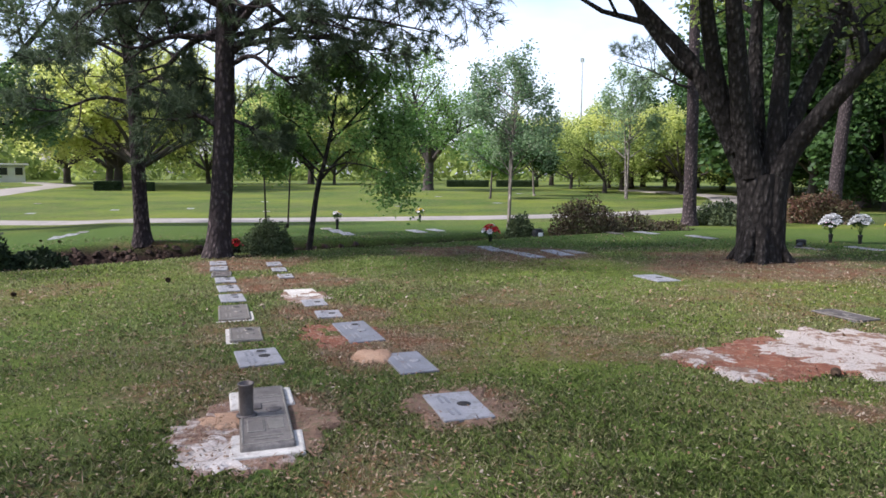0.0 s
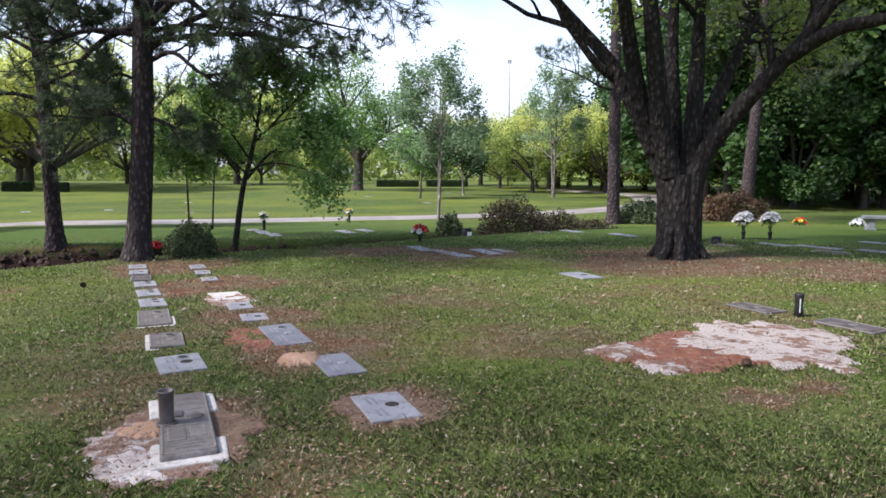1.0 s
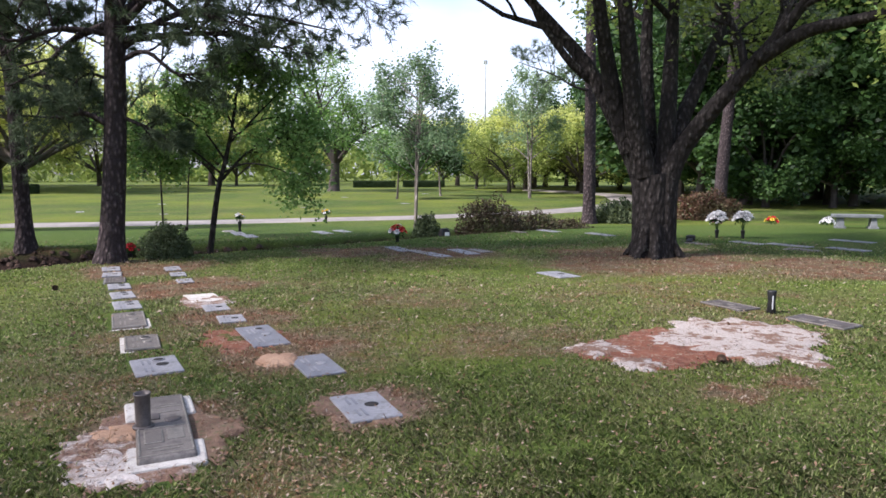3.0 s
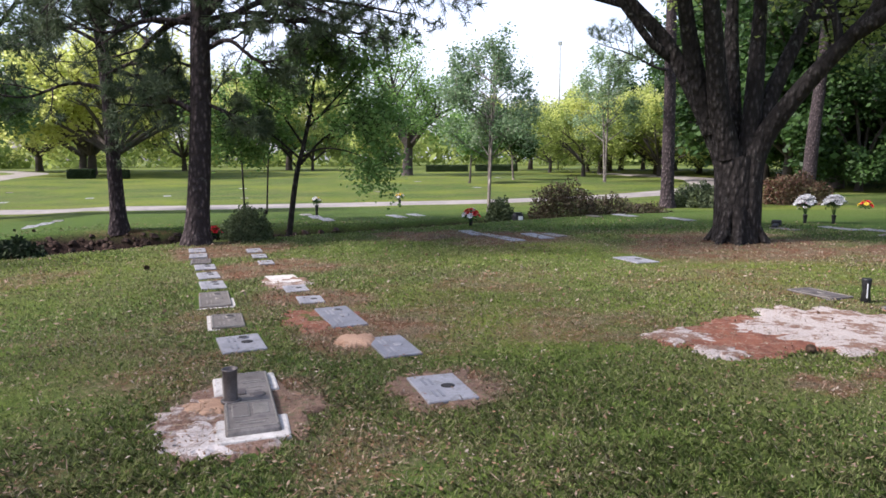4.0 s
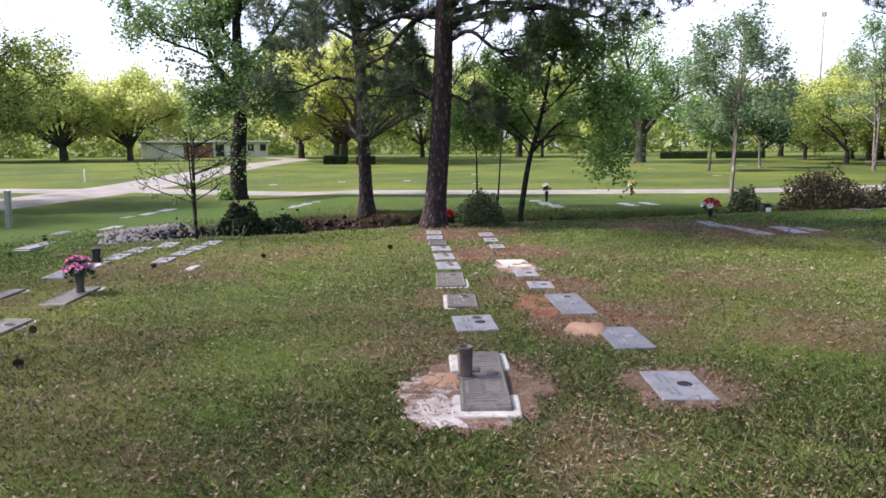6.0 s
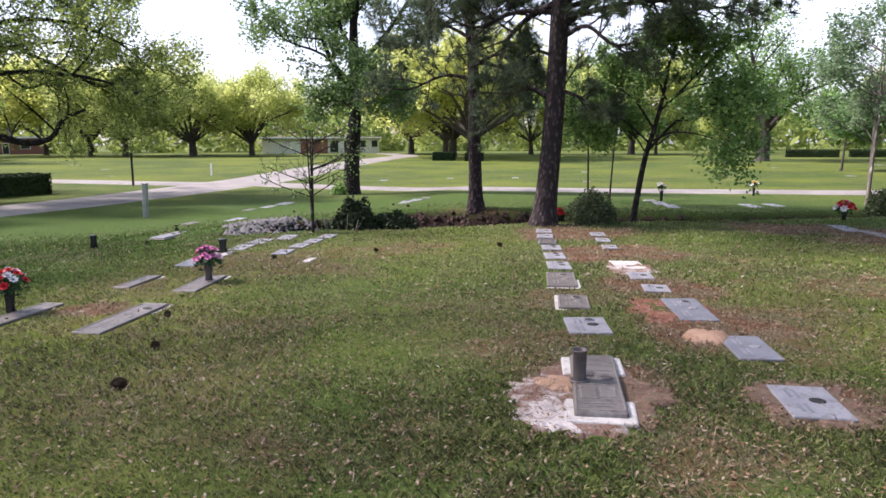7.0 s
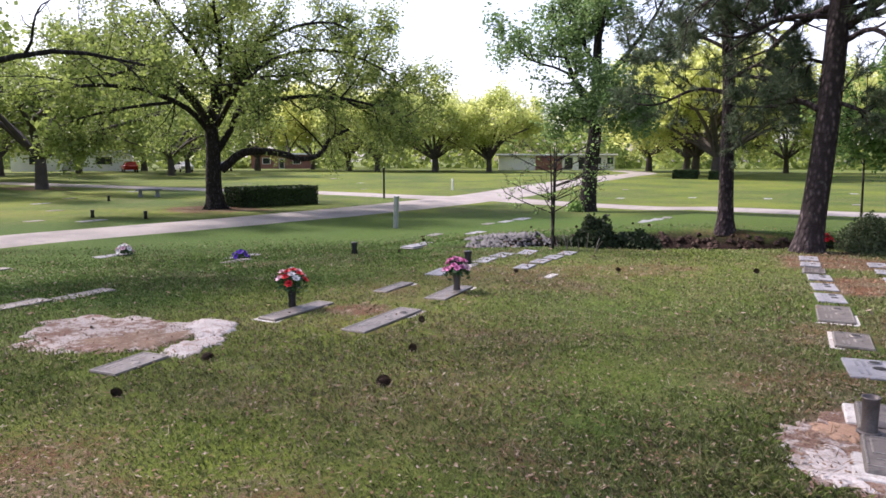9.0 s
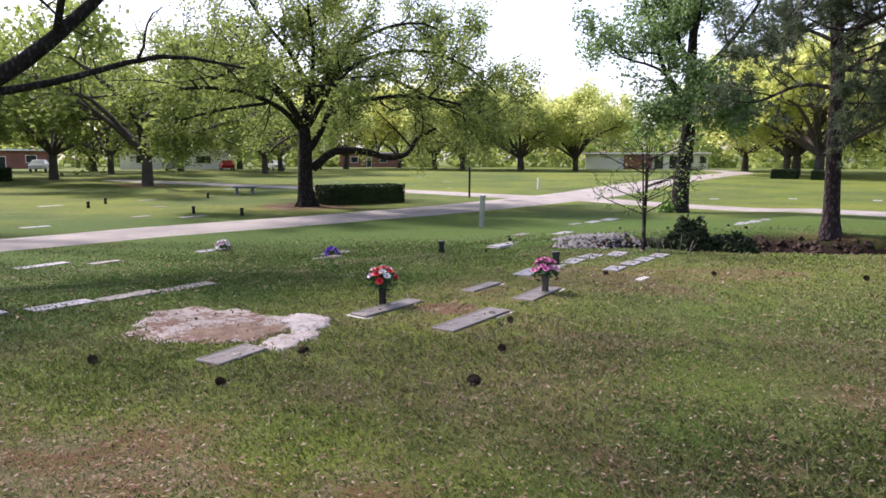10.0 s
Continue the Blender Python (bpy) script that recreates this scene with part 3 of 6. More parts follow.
pine(at(-4.2, 12.45), 11, [(0, 0, -0.1), (0.13, 0.04, 1.57), (0.19, 0.06, 2.76), (0.22, 0.08, 3.74), (0.3, 0.1, 5.4), (0.4, 0.15, 9.0), (0.5, 0.2, 13.0)], 0.2, 0.08, 3.7, 40, 3.8,
     "tall pine with a scaly purplish-brown trunk", 40,
     explicit=[([(0.2, 0.0, 2.25), (-0.25, -0.1, 2.5), (-0.6, -0.2, 2.42), (-1.25, -0.25, 2.45)], 0.06), ([(0.2, 0.0, 2.5), (0.75, 0.1, 2.25), (1.15, 0.25, 1.95)], 0.04),
               ([(0.3, 0.1, 3.6), (1.2, 0.2, 4.2), (2.4, 0.5, 4.3), (3.9, 0.8, 4.1)], 0.07), ([(0.3, 0.1, 3.4), (0.8, -0.2, 3.5), (1.4, -0.5, 3.1), (2.2, -0.6, 3.3)], 0.05),
               ([(0.3, 0.1, 3.8), (-0.6, 0.1, 3.9), (-1.5, 0.2, 3.7), (-2.3, 0.0, 4.1)], 0.055), ([(0.35, 0.1, 4.0), (1.4, -0.4, 4.7), (2.8, -0.5, 4.9), (4.2, -0.3, 4.6)], 0.07),
               ([(0.25, 0.1, 3.0), (-0.3, 0.3, 3.2), (-0.8, 0.5, 2.9)], 0.035), ([(0.35, 0.1, 4.2), (1.5, 0.3, 4.9), (3.0, 0.6, 5.2), (4.6, 0.9, 5.0)], 0.07),
               ([(0.35, 0.1, 3.9), (1.0, 0.5, 4.1), (2.2, 0.9, 4.0), (3.2, 1.0, 3.7)], 0.05), ([(0.35, 0.1, 4.3), (-0.8, -0.2, 4.8), (-2.0, -0.4, 4.7), (-3.0, -0.4, 4.4)], 0.06)])
pine(at(-6.76, 15.2), 12, [(0, 0, -0.1), (-0.03, -0.02, 1.57), (-0.06, -0.03, 3.09), (-0.14, -0.06, 4.33), (-0.2, -0.08, 5.6), (-0.3, -0.1, 9.0), (-0.4, -0.1, 12.0)], 0.16, 0.06, 3.0, 26, 3.0,
     "slender pine with a dark trunk leaning over the ditch", 40,
     explicit=[([(-0.06, 0, 3.0), (-0.8, -0.1, 3.1), (-1.6, -0.3, 2.8), (-2.4, -0.3, 2.9)], 0.05), ([(-0.06, 0, 3.3), (0.6, -0.1, 3.5), (1.2, -0.2, 3.1), (1.5, -0.3, 2.6)], 0.045),
               ([(-0.1, 0, 3.9), (-1.0, 0.1, 4.3), (-2.2, 0.2, 4.1)], 0.05), ([(-0.1, 0, 4.0), (0.9, 0.1, 4.4), (1.9, 0.2, 4.0)], 0.05)])
pine(at(8.81, 25.86), 13, [(0, 0, -0.1), (-0.02, 0.01, 2.08), (-0.04, 0.01, 4.52), (-0.08, 0.03, 6.92), (-0.1, 0, 12), (-0.1, 0, 17)], 0.24, 0.12, 9.5, 18, 3.4,
     "tall straight pine with a bare reddish trunk", 30, explicit=[([(-0.06, 0, 5.0), (-0.8, -0.4, 5.1), (-1.7, -0.6, 5.5), (-3.0, -0.7, 5.9)], 0.06)], width=0.018, length=0.26)
pine(at(18.2, 33.5), 14, [(0, 0, -0.1), (0.15, 0, 3), (0.4, 0, 7), (0.6, 0, 15)], 0.33, 0.15, 6.5, 16, 4.5, "tall pine at the dark edge of the wood", 26, width=0.03, length=0.32)

# the broad oak whose forked trunk stands on the lawn
OAK_SPEC = spec_of(kids=(6, 6, 5), ratio=(0.55, 0.5, 0.5), start=(0.62, 0.2, 0.2), lift=0.02, up=0.2)
broad_tree("oak_tree", at(5.47, 12.33), 21, ([(-0.02, 0.0, -0.15), (-0.03, 0.02, 0.3), (-0.03, 0.02, 0.8), (-0.04, 0.02, 1.3), (-0.06, 0.03, 1.5)], 0.35, 0.3), [
    ([(-0.13, 0.06, -0.1), (-0.16, 0.07, 0.8), (-0.22, 0.1, 1.4), (-0.45, 0.22, 2.0), (-0.72, 0.4, 2.65), (-1.19, 0.7, 3.62), (-1.8, 0.98, 4.4), (-2.5, 1.13, 5.3), (-3.2, 1.2, 7.0)], 0.27, 0.05, True),
    ([(-0.45, 0.15, 1.95), (-0.75, 0.1, 2.7), (-0.99, -0.03, 3.49), (-1.26, -0.36, 4.29), (-1.6, -0.8, 5.4), (-2.2, -1.4, 7.0)], 0.2, 0.06),
    ([(-0.2, -0.02, 1.5), (-0.45, -0.1, 2.3), (-0.71, -0.35, 3.54), (-0.92, -0.59, 4.43), (-1.3, -1.2, 6.0), (-1.7, -1.8, 7.5)], 0.22, 0.06),
    ([(-0.05, 0.2, 1.5), (0.0, 0.4, 2.2), (0.09, 0.84, 3.75), (0.25, 1.2, 5.1), (0.5, 1.9, 7.5)], 0.2, 0.05),
    ([(0.1, 0.0, 1.3), (0.17, 0.0, 2.2), (0.26, 0.11, 3.64), (0.32, 0.19, 4.94), (0.5, 0.4, 7.6)], 0.21, 0.05),
    ([(0.14, 0.0, 1.4), (0.4, 0.08, 2.25), (0.92, 0.23, 3.37), (1.41, 0.43, 4.32), (2.1, 0.9, 6.2)], 0.2, 0.05),
    ([(0.11, -0.08, -0.1), (0.13, -0.08, 0.8), (0.17, -0.1, 1.4), (0.38, -0.24, 2.0), (0.84, -0.74, 2.85), (1.3, -1.24, 3.57), (1.58, -1.77, 4.21), (2.2, -2.9, 5.8)], 0.27, 0.05),
    ([(1.2, -1.16, 3.42), (1.66, -1.7, 3.78), (2.07, -2.23, 3.84), (2.66, -3.09, 3.99), (3.6, -4.2, 4.4)], 0.14, 0.04),
    ([(-1.05, 0.6, 3.25), (-1.45, 0.58, 3.55), (-1.8, 0.54, 3.95), (-2.26, 0.46, 4.6), (-2.6, 0.3, 6.2)], 0.09, 0.04, True)],
    OAK_SPEC, LEAF_OAK, 28, 0.11, 0.22, BARK_OAK, "broad old oak with a furrowed trunk forked into many limbs", 1.4, roots=7)

# the live oak by the lane, with its long low limb
LIVE = spec_of(kids=(8, 7, 6), ratio=(0.5, 0.48, 0.45), start=(0.32, 0.2, 0.15), lift=0.012, up=0.1, wiggle=0.2)


def across(side, near, z):
    """A point of the live oak: along the lane, towards the lawn, up."""
    return (0.447 * side + 0.895 * near, 0.895 * side - 0.447 * near, z)


LIVE_LIMBS = [
    ([(0.3, 0, 1.6), (1.2, 0.2, 2.3), (2.4, 0.3, 2.32), (3.5, 0.3, 2.05), (4.3, 0.3, 2.25), (4.7, 0.3, 2.9), (5.5, 0.4, 3.3)], 0.19, 0.05, True),
    ([(0, 0, 2.8), (-0.05, 0, 3.9), (0.5, 0.1, 4.6), (1.2, 0.2, 5.1), (1.85, 0.3, 6.7), (3.0, 0.4, 7.6)], 0.22, 0.05),
    ([(0.2, 0, 2.4), (0.7, -0.1, 3.2), (1.1, -0.2, 4.1), (1.9, -0.3, 4.8), (3.5, -0.5, 5.6), (5.4, -0.6, 5.9)], 0.15, 0.04),
    ([(0, 0, 3.6), (0.1, 0.3, 4.9), (-0.5, 0.5, 6.2), (-1.5, 0.6, 7.4), (-2.3, 0.6, 8.6)], 0.14, 0.04),
    ([(0.3, 0, 4.4), (0.4, -0.4, 5.9), (0.9, -0.8, 7.2), (1.0, -1.0, 8.8)], 0.12, 0.04),
    ([(0, 0, 3.0), (-0.9, 0.4, 4.0), (-2.4, 0.8, 4.6), (-4.4, 1.0, 4.7), (-6.2, 1.0, 4.0)], 0.13, 0.04),
    ([(0, 0, 3.2), (-0.8, -0.6, 4.4), (-2.2, -1.2, 5.6), (-4.0, -1.6, 6.2), (-5.6, -1.8, 5.8)], 0.12, 0.04),
    ([(0.9, -0.1, 3.8), (2.2, 1.0, 4.3), (4.0, 1.8, 4.5), (6.0, 2.2, 4.2), (7.6, 2.2, 3.5)], 0.11, 0.03),
    ([(1.6, 0.2, 5.6), (3.2, 0.6, 6.3), (5.0, 0.8, 6.4), (6.8, 0.8, 5.8), (8.0, 0.8, 4.8)], 0.1, 0.03),
    ([(1.0, -0.2, 4.0), (2.8, -1.4, 4.6), (4.8, -2.2, 4.9), (6.8, -2.4, 4.4), (8.0, -2.4, 3.8)], 0.1, 0.03),
    ([(0.2, 0.1, 3.4), (0.8, 1.6, 4.4), (1.4, 3.4, 5.0), (1.8, 5.4, 4.6)], 0.12, 0.04),
    ([(0, 0.1, 3.3), (-0.9, 1.8, 4.6), (-2.0, 3.6, 5.2), (-3.0, 5.4, 4.6)], 0.12, 0.04),
    ([(0, 0, 3.3), (0.6, -2.0, 4.8), (1.4, -4.4, 5.4), (2.0, -6.8, 5.0)], 0.12, 0.04),
    ([(0, 0, 3.3), (-1.0, -2.0, 5.0), (-2.2, -4.4, 5.6), (-3.2, -6.4, 5.2)], 0.12, 0.04),
    ([(0.2, 0.1, 4.6), (0.4, 1.2, 6.2), (0.2, 2.4, 7.6), (0.2, 3.2, 8.4)], 0.1, 0.03),
    ([(-1.5, 0.6, 4.2), (-3.0, 1.4, 3.9), (-4.4, 1.8, 3.5), (-5.2, 2.0, 3.1)], 0.07, 0.025),
    ([(3.6, -0.5, 5.5), (5.2, 0.2, 4.6), (6.4, 0.6, 3.9), (7.2, 0.8, 3.2)], 0.07, 0.025),
    ([(1.8, 0.3, 6.6), (3.4, 1.0, 7.3), (4.8, 1.4, 7.4), (6.0, 1.6, 6.8)], 0.08, 0.025)]
broad_tree("live_oak_tree", at(-27.07, 13.5), 22, ([(0, 0, -0.2), (-0.02, -0.02, 1.2), (0, 0, 2.4), (-0.02, -0.03, 3.3)], 0.34, 0.25), [([across(*p) for p in line], *rest) for line, *rest in LIVE_LIMBS],
           LIVE, LEAF_OAK, 12, 0.135, 0.2, BARK_OAK, "spreading live oak with one long low limb beside the lane", 1.6, roots=7)

# the leafy tree beyond the ditch
broad_tree("sweetgum_tree", at(-15.67, 23.29), 23, ([(0, 0, -0.2), (0.05, 0.05, 1.51), (0.17, 0.13, 2.97), (0.19, 0.14, 4.4), (0.18, 0.13, 5.81), (0.2, 0.14, 7.4), (0.2, 0.1, 11)], 0.33, 0.1), [
    ([(0.17, 0.13, 3.7), (-0.59, -0.15, 5.0), (-1.18, -0.32, 6.59), (-1.6, -0.4, 8)], 0.13, 0.03), ([(0.14, 0.11, 4.7), (1.16, 0.4, 5.8), (2.22, 0.67, 7.19), (2.9, 0.8, 8.6)], 0.12, 0.03),
    ([(0.16, 0.12, 4.2), (-0.54, -0.85, 5.31), (-1.4, -1.9, 5.75), (-1.9, -2.6, 6.5)], 0.065, 0.02), ([(0.15, 0.1, 3.2), (0.9, 0.2, 3.6), (1.9, 0.1, 3.5), (2.6, -0.1, 3.7)], 0.08, 0.02),
    ([(0.15, 0.1, 3.4), (-0.8, 0.3, 3.7), (-1.7, 0.2, 3.6)], 0.07, 0.02), ([(0.17, 0.1, 5.5), (-0.7, 0.5, 6.6), (-1.2, 0.9, 8.0)], 0.09, 0.03),
    ([(0.17, 0.1, 6), (0.9, -0.6, 7.2), (1.4, -1.2, 8.6)], 0.09, 0.03), ([(0.2, 0.1, 7), (0.0, 0.6, 9), (-0.3, 0.8, 11)], 0.08, 0.03), ([(0.15, 0.1, 3.9), (1.0, -0.7, 4.4), (1.8, -1.3, 4.5)], 0.07, 0.02)],
    spec_of(kids=(7, 5, 4), ratio=(0.45, 0.5, 0.5), start=(0.2, 0.2, 0.2)), LEAF_GUM, 21, 0.15, 0.24, BARK_OAK, "leafy tree with ivy at its dark trunk beyond the ditch", 1.4)

# the slim tree leaning at the ditch
broad_tree("small_tree", at(-2.82, 13.6), 24, ([(0, 0, -0.3), (0.2, 0.04, 1.1), (0.36, 0.09, 1.75), (0.5, 0.13, 2.4), (0.58, 0.18, 3.0)], 0.06, 0.025), [
    ([(0.3, 0.06, 1.4), (0.75, 0.1, 1.9), (1.3, 0.1, 2.2), (1.9, 0.15, 2.0)], 0.03, 0.008), ([(0.4, 0.08, 1.7), (0.0, 0.0, 2.3), (-0.5, -0.1, 2.7)], 0.025, 0.008),
    ([(0.66, 0.13, 2.3), (1.1, 0.3, 2.8), (1.6, 0.3, 3.3)], 0.025, 0.008), ([(0.6, 0.1, 2.2), (0.3, 0.3, 2.9), (0.2, 0.4, 3.5)], 0.022, 0.008),
    ([(0.56, 0.17, 2.9), (0.7, 0.1, 3.3), (0.8, 0.0, 3.6)], 0.02, 0.006), ([(0.3, 0.07, 1.5), (-0.3, 0.1, 2.0), (-0.9, 0.2, 2.2), (-1.4, 0.2, 2.1)], 0.022, 0.006), ([(0.45, 0.1, 2.1), (0.9, 0.3, 2.5), (1.5, 0.5, 2.6), (2.0, 0.5, 2.3)], 0.022, 0.006), ([(0.25, 0.05, 1.3), (-0.1, 0.3, 1.7), (-0.6, 0.6, 1.8)], 0.018, 0.006), ([(0.35, 0.06, 1.55), (0.8, -0.3, 1.7), (1.4, -0.4, 1.6), (1.9, -0.4, 1.3)], 0.022, 0.006)],
    spec_of(kids=(7, 6, 5), ratio=(0.55, 0.55, 0.5), thin=0.004), LEAF_FRESH, 9, 0.085, 0.12, BARK_OAK, "slim leaning tree with thin fresh leaves at the ditch", 1.2)


def sapling(m, seed, tall, label, leaf=LEAF_FRESH, per=6, size=0.09, bark=BARK_OAK, stems=1, reach=0.5, thick=0.02, name="sapling", kids=(5, 4, 3)):
    rng = np.random.default_rng(seed)
    limbs = []
    for i in range(stems):
        lean = rng.normal(size=2) * 0.09 * tall
        top = np.array([*lean, tall])
        stem = [np.array([0, 0, 0]) + [*(lean * 0.1), 0], top * [0.35, 0.35, 0.4], top * [0.7, 0.7, 0.75], top]
        limbs.append((stem, thick, 0.008))
        for j in range(5):
            f = 0.35 + 0.13 * j
            p = top * [f, f, f]
            a = rng.uniform(0, 6.3)
            limbs.append(([p, p + [math.cos(a) * reach * 0.6, math.sin(a) * reach * 0.6, 0.22 * tall * 0.5], p + [math.cos(a) * reach, math.sin(a) * reach, 0.2 * tall]], thick * 0.5, 0.006))
    return broad_tree(name, m, seed, ([(0, 0, -0.1), (0, 0, 0.05), (0, 0, 0.12)], thick * 1.2, thick), limbs, spec_of(kids=kids, ratio=(0.35, 0.45, 0.5), thin=0.004, start=(0.35, 0.2, 0.2)), leaf, per, size, size * 1.2, bark, label, 1.2)


sapling(at(-5.3, 20.0), 31, 4.2, "thin sapling with a few fresh leaves", reach=0.7, thick=0.03, per=3)
sapling(at(-4.72, 20.0), 32, 3.6, "thin sapling with a few fresh leaves", reach=0.6, thick=0.028, per=3)
sapling(at(1.75, 21.3), 33, 4.5, "slender pale-stemmed tree with sparse leaves", LEAF_GREY, 4, 0.1, BARK_PALE, 4, 1.3, 0.04, "birch_tree", (6, 5, 4))
sapling(at(13.0, 52.0), 34, 8.5, "young tree with several thin pale stems", LEAF_GREY, 6, 0.2, BARK_PALE, 3, 2.0, 0.09, "young_tree", (5, 4, 3))
sapling(at(-7.46, 9.75), 35, 1.75, "bare sapling with spreading twigs beside the stones", LEAF_FRESH, 1, 0.05, BARK_OAK, 3, 0.85, 0.02, "sapling", (5, 3, 2))
sapling(at(6.8, 57.0), 36, 5.0, "young round tree on the far lawn", LEAF_WOOD, 14, 0.25, BARK_PALE, 1, 1.6, 0.09, "young_tree", (6, 5, 4))
sapling(at(2.9, 52.0), 37, 4.5, "young round tree on the far lawn", LEAF_FRESH, 12, 0.25, BARK_FAR, 1, 1.5, 0.08, "young_tree", (6, 5, 4))
broad_tree("elm_tree", at(-2.3, 69.4), 38, ([(0, 0, -0.2), (0.1, 0, 1.5), (0.2, 0, 3.0)], 0.55, 0.4), round_limbs(np.random.default_rng(38), (0.2, 0, 2.6), 9, 5.5, 10.0, 0.3, 0.07, 0.25),
           spec_of(kids=(6, 5, 4), ratio=(0.5, 0.5, 0.5)), LEAF_FRESH, 11, 0.28, 0.45, BARK_FAR, "thinly leafed elm on the far lawn", 1.4)


def far_tree(name, m, seed, reach, rise, fork, thick, leaf, per, size, label, limbs=10, low=0.38, kids=(6, 5, 4), spread=0.5, bark=BARK_FAR):
    rng = np.random.default_rng(seed)
    head = (0.1, 0.0, fork)
    return broad_tree(name, m, seed, ([(0, 0, -0.3), (0.02, 0, fork * 0.5), head], thick, thick * 0.8), round_limbs(rng, head, limbs, reach, rise, thick * 0.55, 0.08, low),
                      spec_of(kids=kids, ratio=(0.5, 0.5, 0.5), lift=0.01, up=0.25, start=(0.45, 0.3, 0.2), tubes=2, sides=(6, 4, 3, 3)), leaf, per, size, spread, bark, label, 1.4)


YELLOW = [far_tree("live_oak_tree", at(-35.5, 74.5), 41, 9.5, 9.0, 2.0, 0.5, LEAF_YELLOW, 14, 0.46, "spreading live oak in bright spring leaf", 13),
          far_tree("live_oak_tree", at(-31.2, 70.0), 42, 9.0, 8.8, 2.0, 0.5, LEAF_YELLOW, 14, 0.46, "spreading live oak in bright spring leaf", 12)]
GREEN = [far_tree("oak_tree", at(-51.4, 13.8), 43, 8.5, 8.0, 2.0, 0.4, LEAF_OAK, 12, 0.4, "spreading oak on the lawn beyond the lane", 11),
         far_tree("oak_tree", at(-66.1, 10.4), 44, 8.0, 7.5, 2.0, 0.38, LEAF_OAK, 10, 0.46, "spreading oak on the lawn beyond the lane", 10)]
# the wood's deep shade is put into these very dark leaves
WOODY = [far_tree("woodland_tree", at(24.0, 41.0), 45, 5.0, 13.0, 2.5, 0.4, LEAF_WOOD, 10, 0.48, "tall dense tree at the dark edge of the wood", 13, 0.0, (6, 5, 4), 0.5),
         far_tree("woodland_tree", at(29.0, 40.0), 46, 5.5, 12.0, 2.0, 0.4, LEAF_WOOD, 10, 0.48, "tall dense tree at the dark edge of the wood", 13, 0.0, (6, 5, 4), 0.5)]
# a brighter leaf colour stands for sun on the front of the wood
BRIGHT = [far_tree("woodland_tree", at(31.0, 36.5), 47, 5.0, 12.0, 4.5, 0.35, LEAF_FRESH, 12, 0.4, "tall fresh green tree in sun before the dark wood", 12, 0.1, (6, 5, 4), 0.45)]
rt = random.Random(3)


def repeat(kind, spots):
    for i, (x, y, s) in enumerate(spots):
        copy_thing(kind[i % len(kind)], at(x, y, rt.uniform(0, 360), 0, s))


# spring oaks along the far side, green ones by the lane, the wood to the right
repeat(YELLOW, [(-80, 66, 0.86), (-73, 71, 0.9), (-67, 76, 0.84), (-86, 84, 1.0), (-92, 70, 1.0), (-45, 92, 1.0), (-20, 100, 1.0), (-55, 100, 1.05), (-100, 58, 1.0), (24, 88, 0.72), (14, 98, 0.72), (32, 74, 0.68), (40, 84, 0.8), (22, 68, 0.58), (17.5, 72, 0.57), (27, 70, 0.62), (21, 82, 0.68), (-8, 118, 0.6), (-112, 45, 1.0), (-98, 20, 1.0), (-104, 4, 1.0), (-90, -4, 0.9)])
# the oak at (-31, -9) is unseen, added to shade the lawn by the lane
repeat(GREEN, [(14, 64, 0.52), (20, 61, 0.54), (26, 58, 0.55), (13, 76, 0.52), (-72.6, 31.9, 0.9), (-80, 18, 0.9), (-86, 40, 0.9), (-74, 2, 0.9), (-95, 30, 1.0), (-60, -4, 0.9), (-31, -9, 0.95), (11, 90, 0.5), (-34, 98, 0.9), (-16, 96, 0.6), (28, 92, 0.75), (18, 80, 0.62), (-108, 74, 1.0)])
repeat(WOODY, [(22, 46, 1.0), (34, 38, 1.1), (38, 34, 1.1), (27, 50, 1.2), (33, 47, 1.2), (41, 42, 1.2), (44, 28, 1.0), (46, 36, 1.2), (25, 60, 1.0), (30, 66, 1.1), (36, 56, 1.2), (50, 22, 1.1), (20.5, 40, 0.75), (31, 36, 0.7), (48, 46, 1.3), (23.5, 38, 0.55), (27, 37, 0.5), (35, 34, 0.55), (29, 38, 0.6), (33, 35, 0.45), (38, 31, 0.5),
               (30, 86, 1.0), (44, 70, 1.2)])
repeat(BRIGHT, [(36.5, 35.0, 1.05), (25.5, 43.5, 0.8), (42, 30, 1.0)])
# the near-left live oak, then unseen oaks added to shade the near lawn
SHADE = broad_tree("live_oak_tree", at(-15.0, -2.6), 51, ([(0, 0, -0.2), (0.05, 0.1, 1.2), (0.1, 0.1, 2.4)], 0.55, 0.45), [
    ([(0.1, 0.2, 1.6), (0.7, 1.6, 2.3), (1.3, 3.2, 2.9), (1.7, 4.2, 3.5), (2.0, 5.4, 4.7), (2.2, 6.6, 6.2)], 0.24, 0.05, True), ([(1.3, 3.3, 2.9), (1.7, 4.6, 3.2), (2.1, 6.2, 3.7), (2.3, 7.6, 3.6)], 0.08, 0.02, True)]
    + round_limbs(np.random.default_rng(51), (0.1, 0.1, 2.4), 11, 8.5, 9.0, 0.26, 0.06, 0.75), spec_of(kids=(6, 5, 4), start=(0.55, 0.2, 0.15), lift=0.04, up=0.25, tubes=2), LEAF_OAK, 2, 0.22, 0.3, BARK_OAK, "large live oak with limbs reaching over the lawn", 1.5)
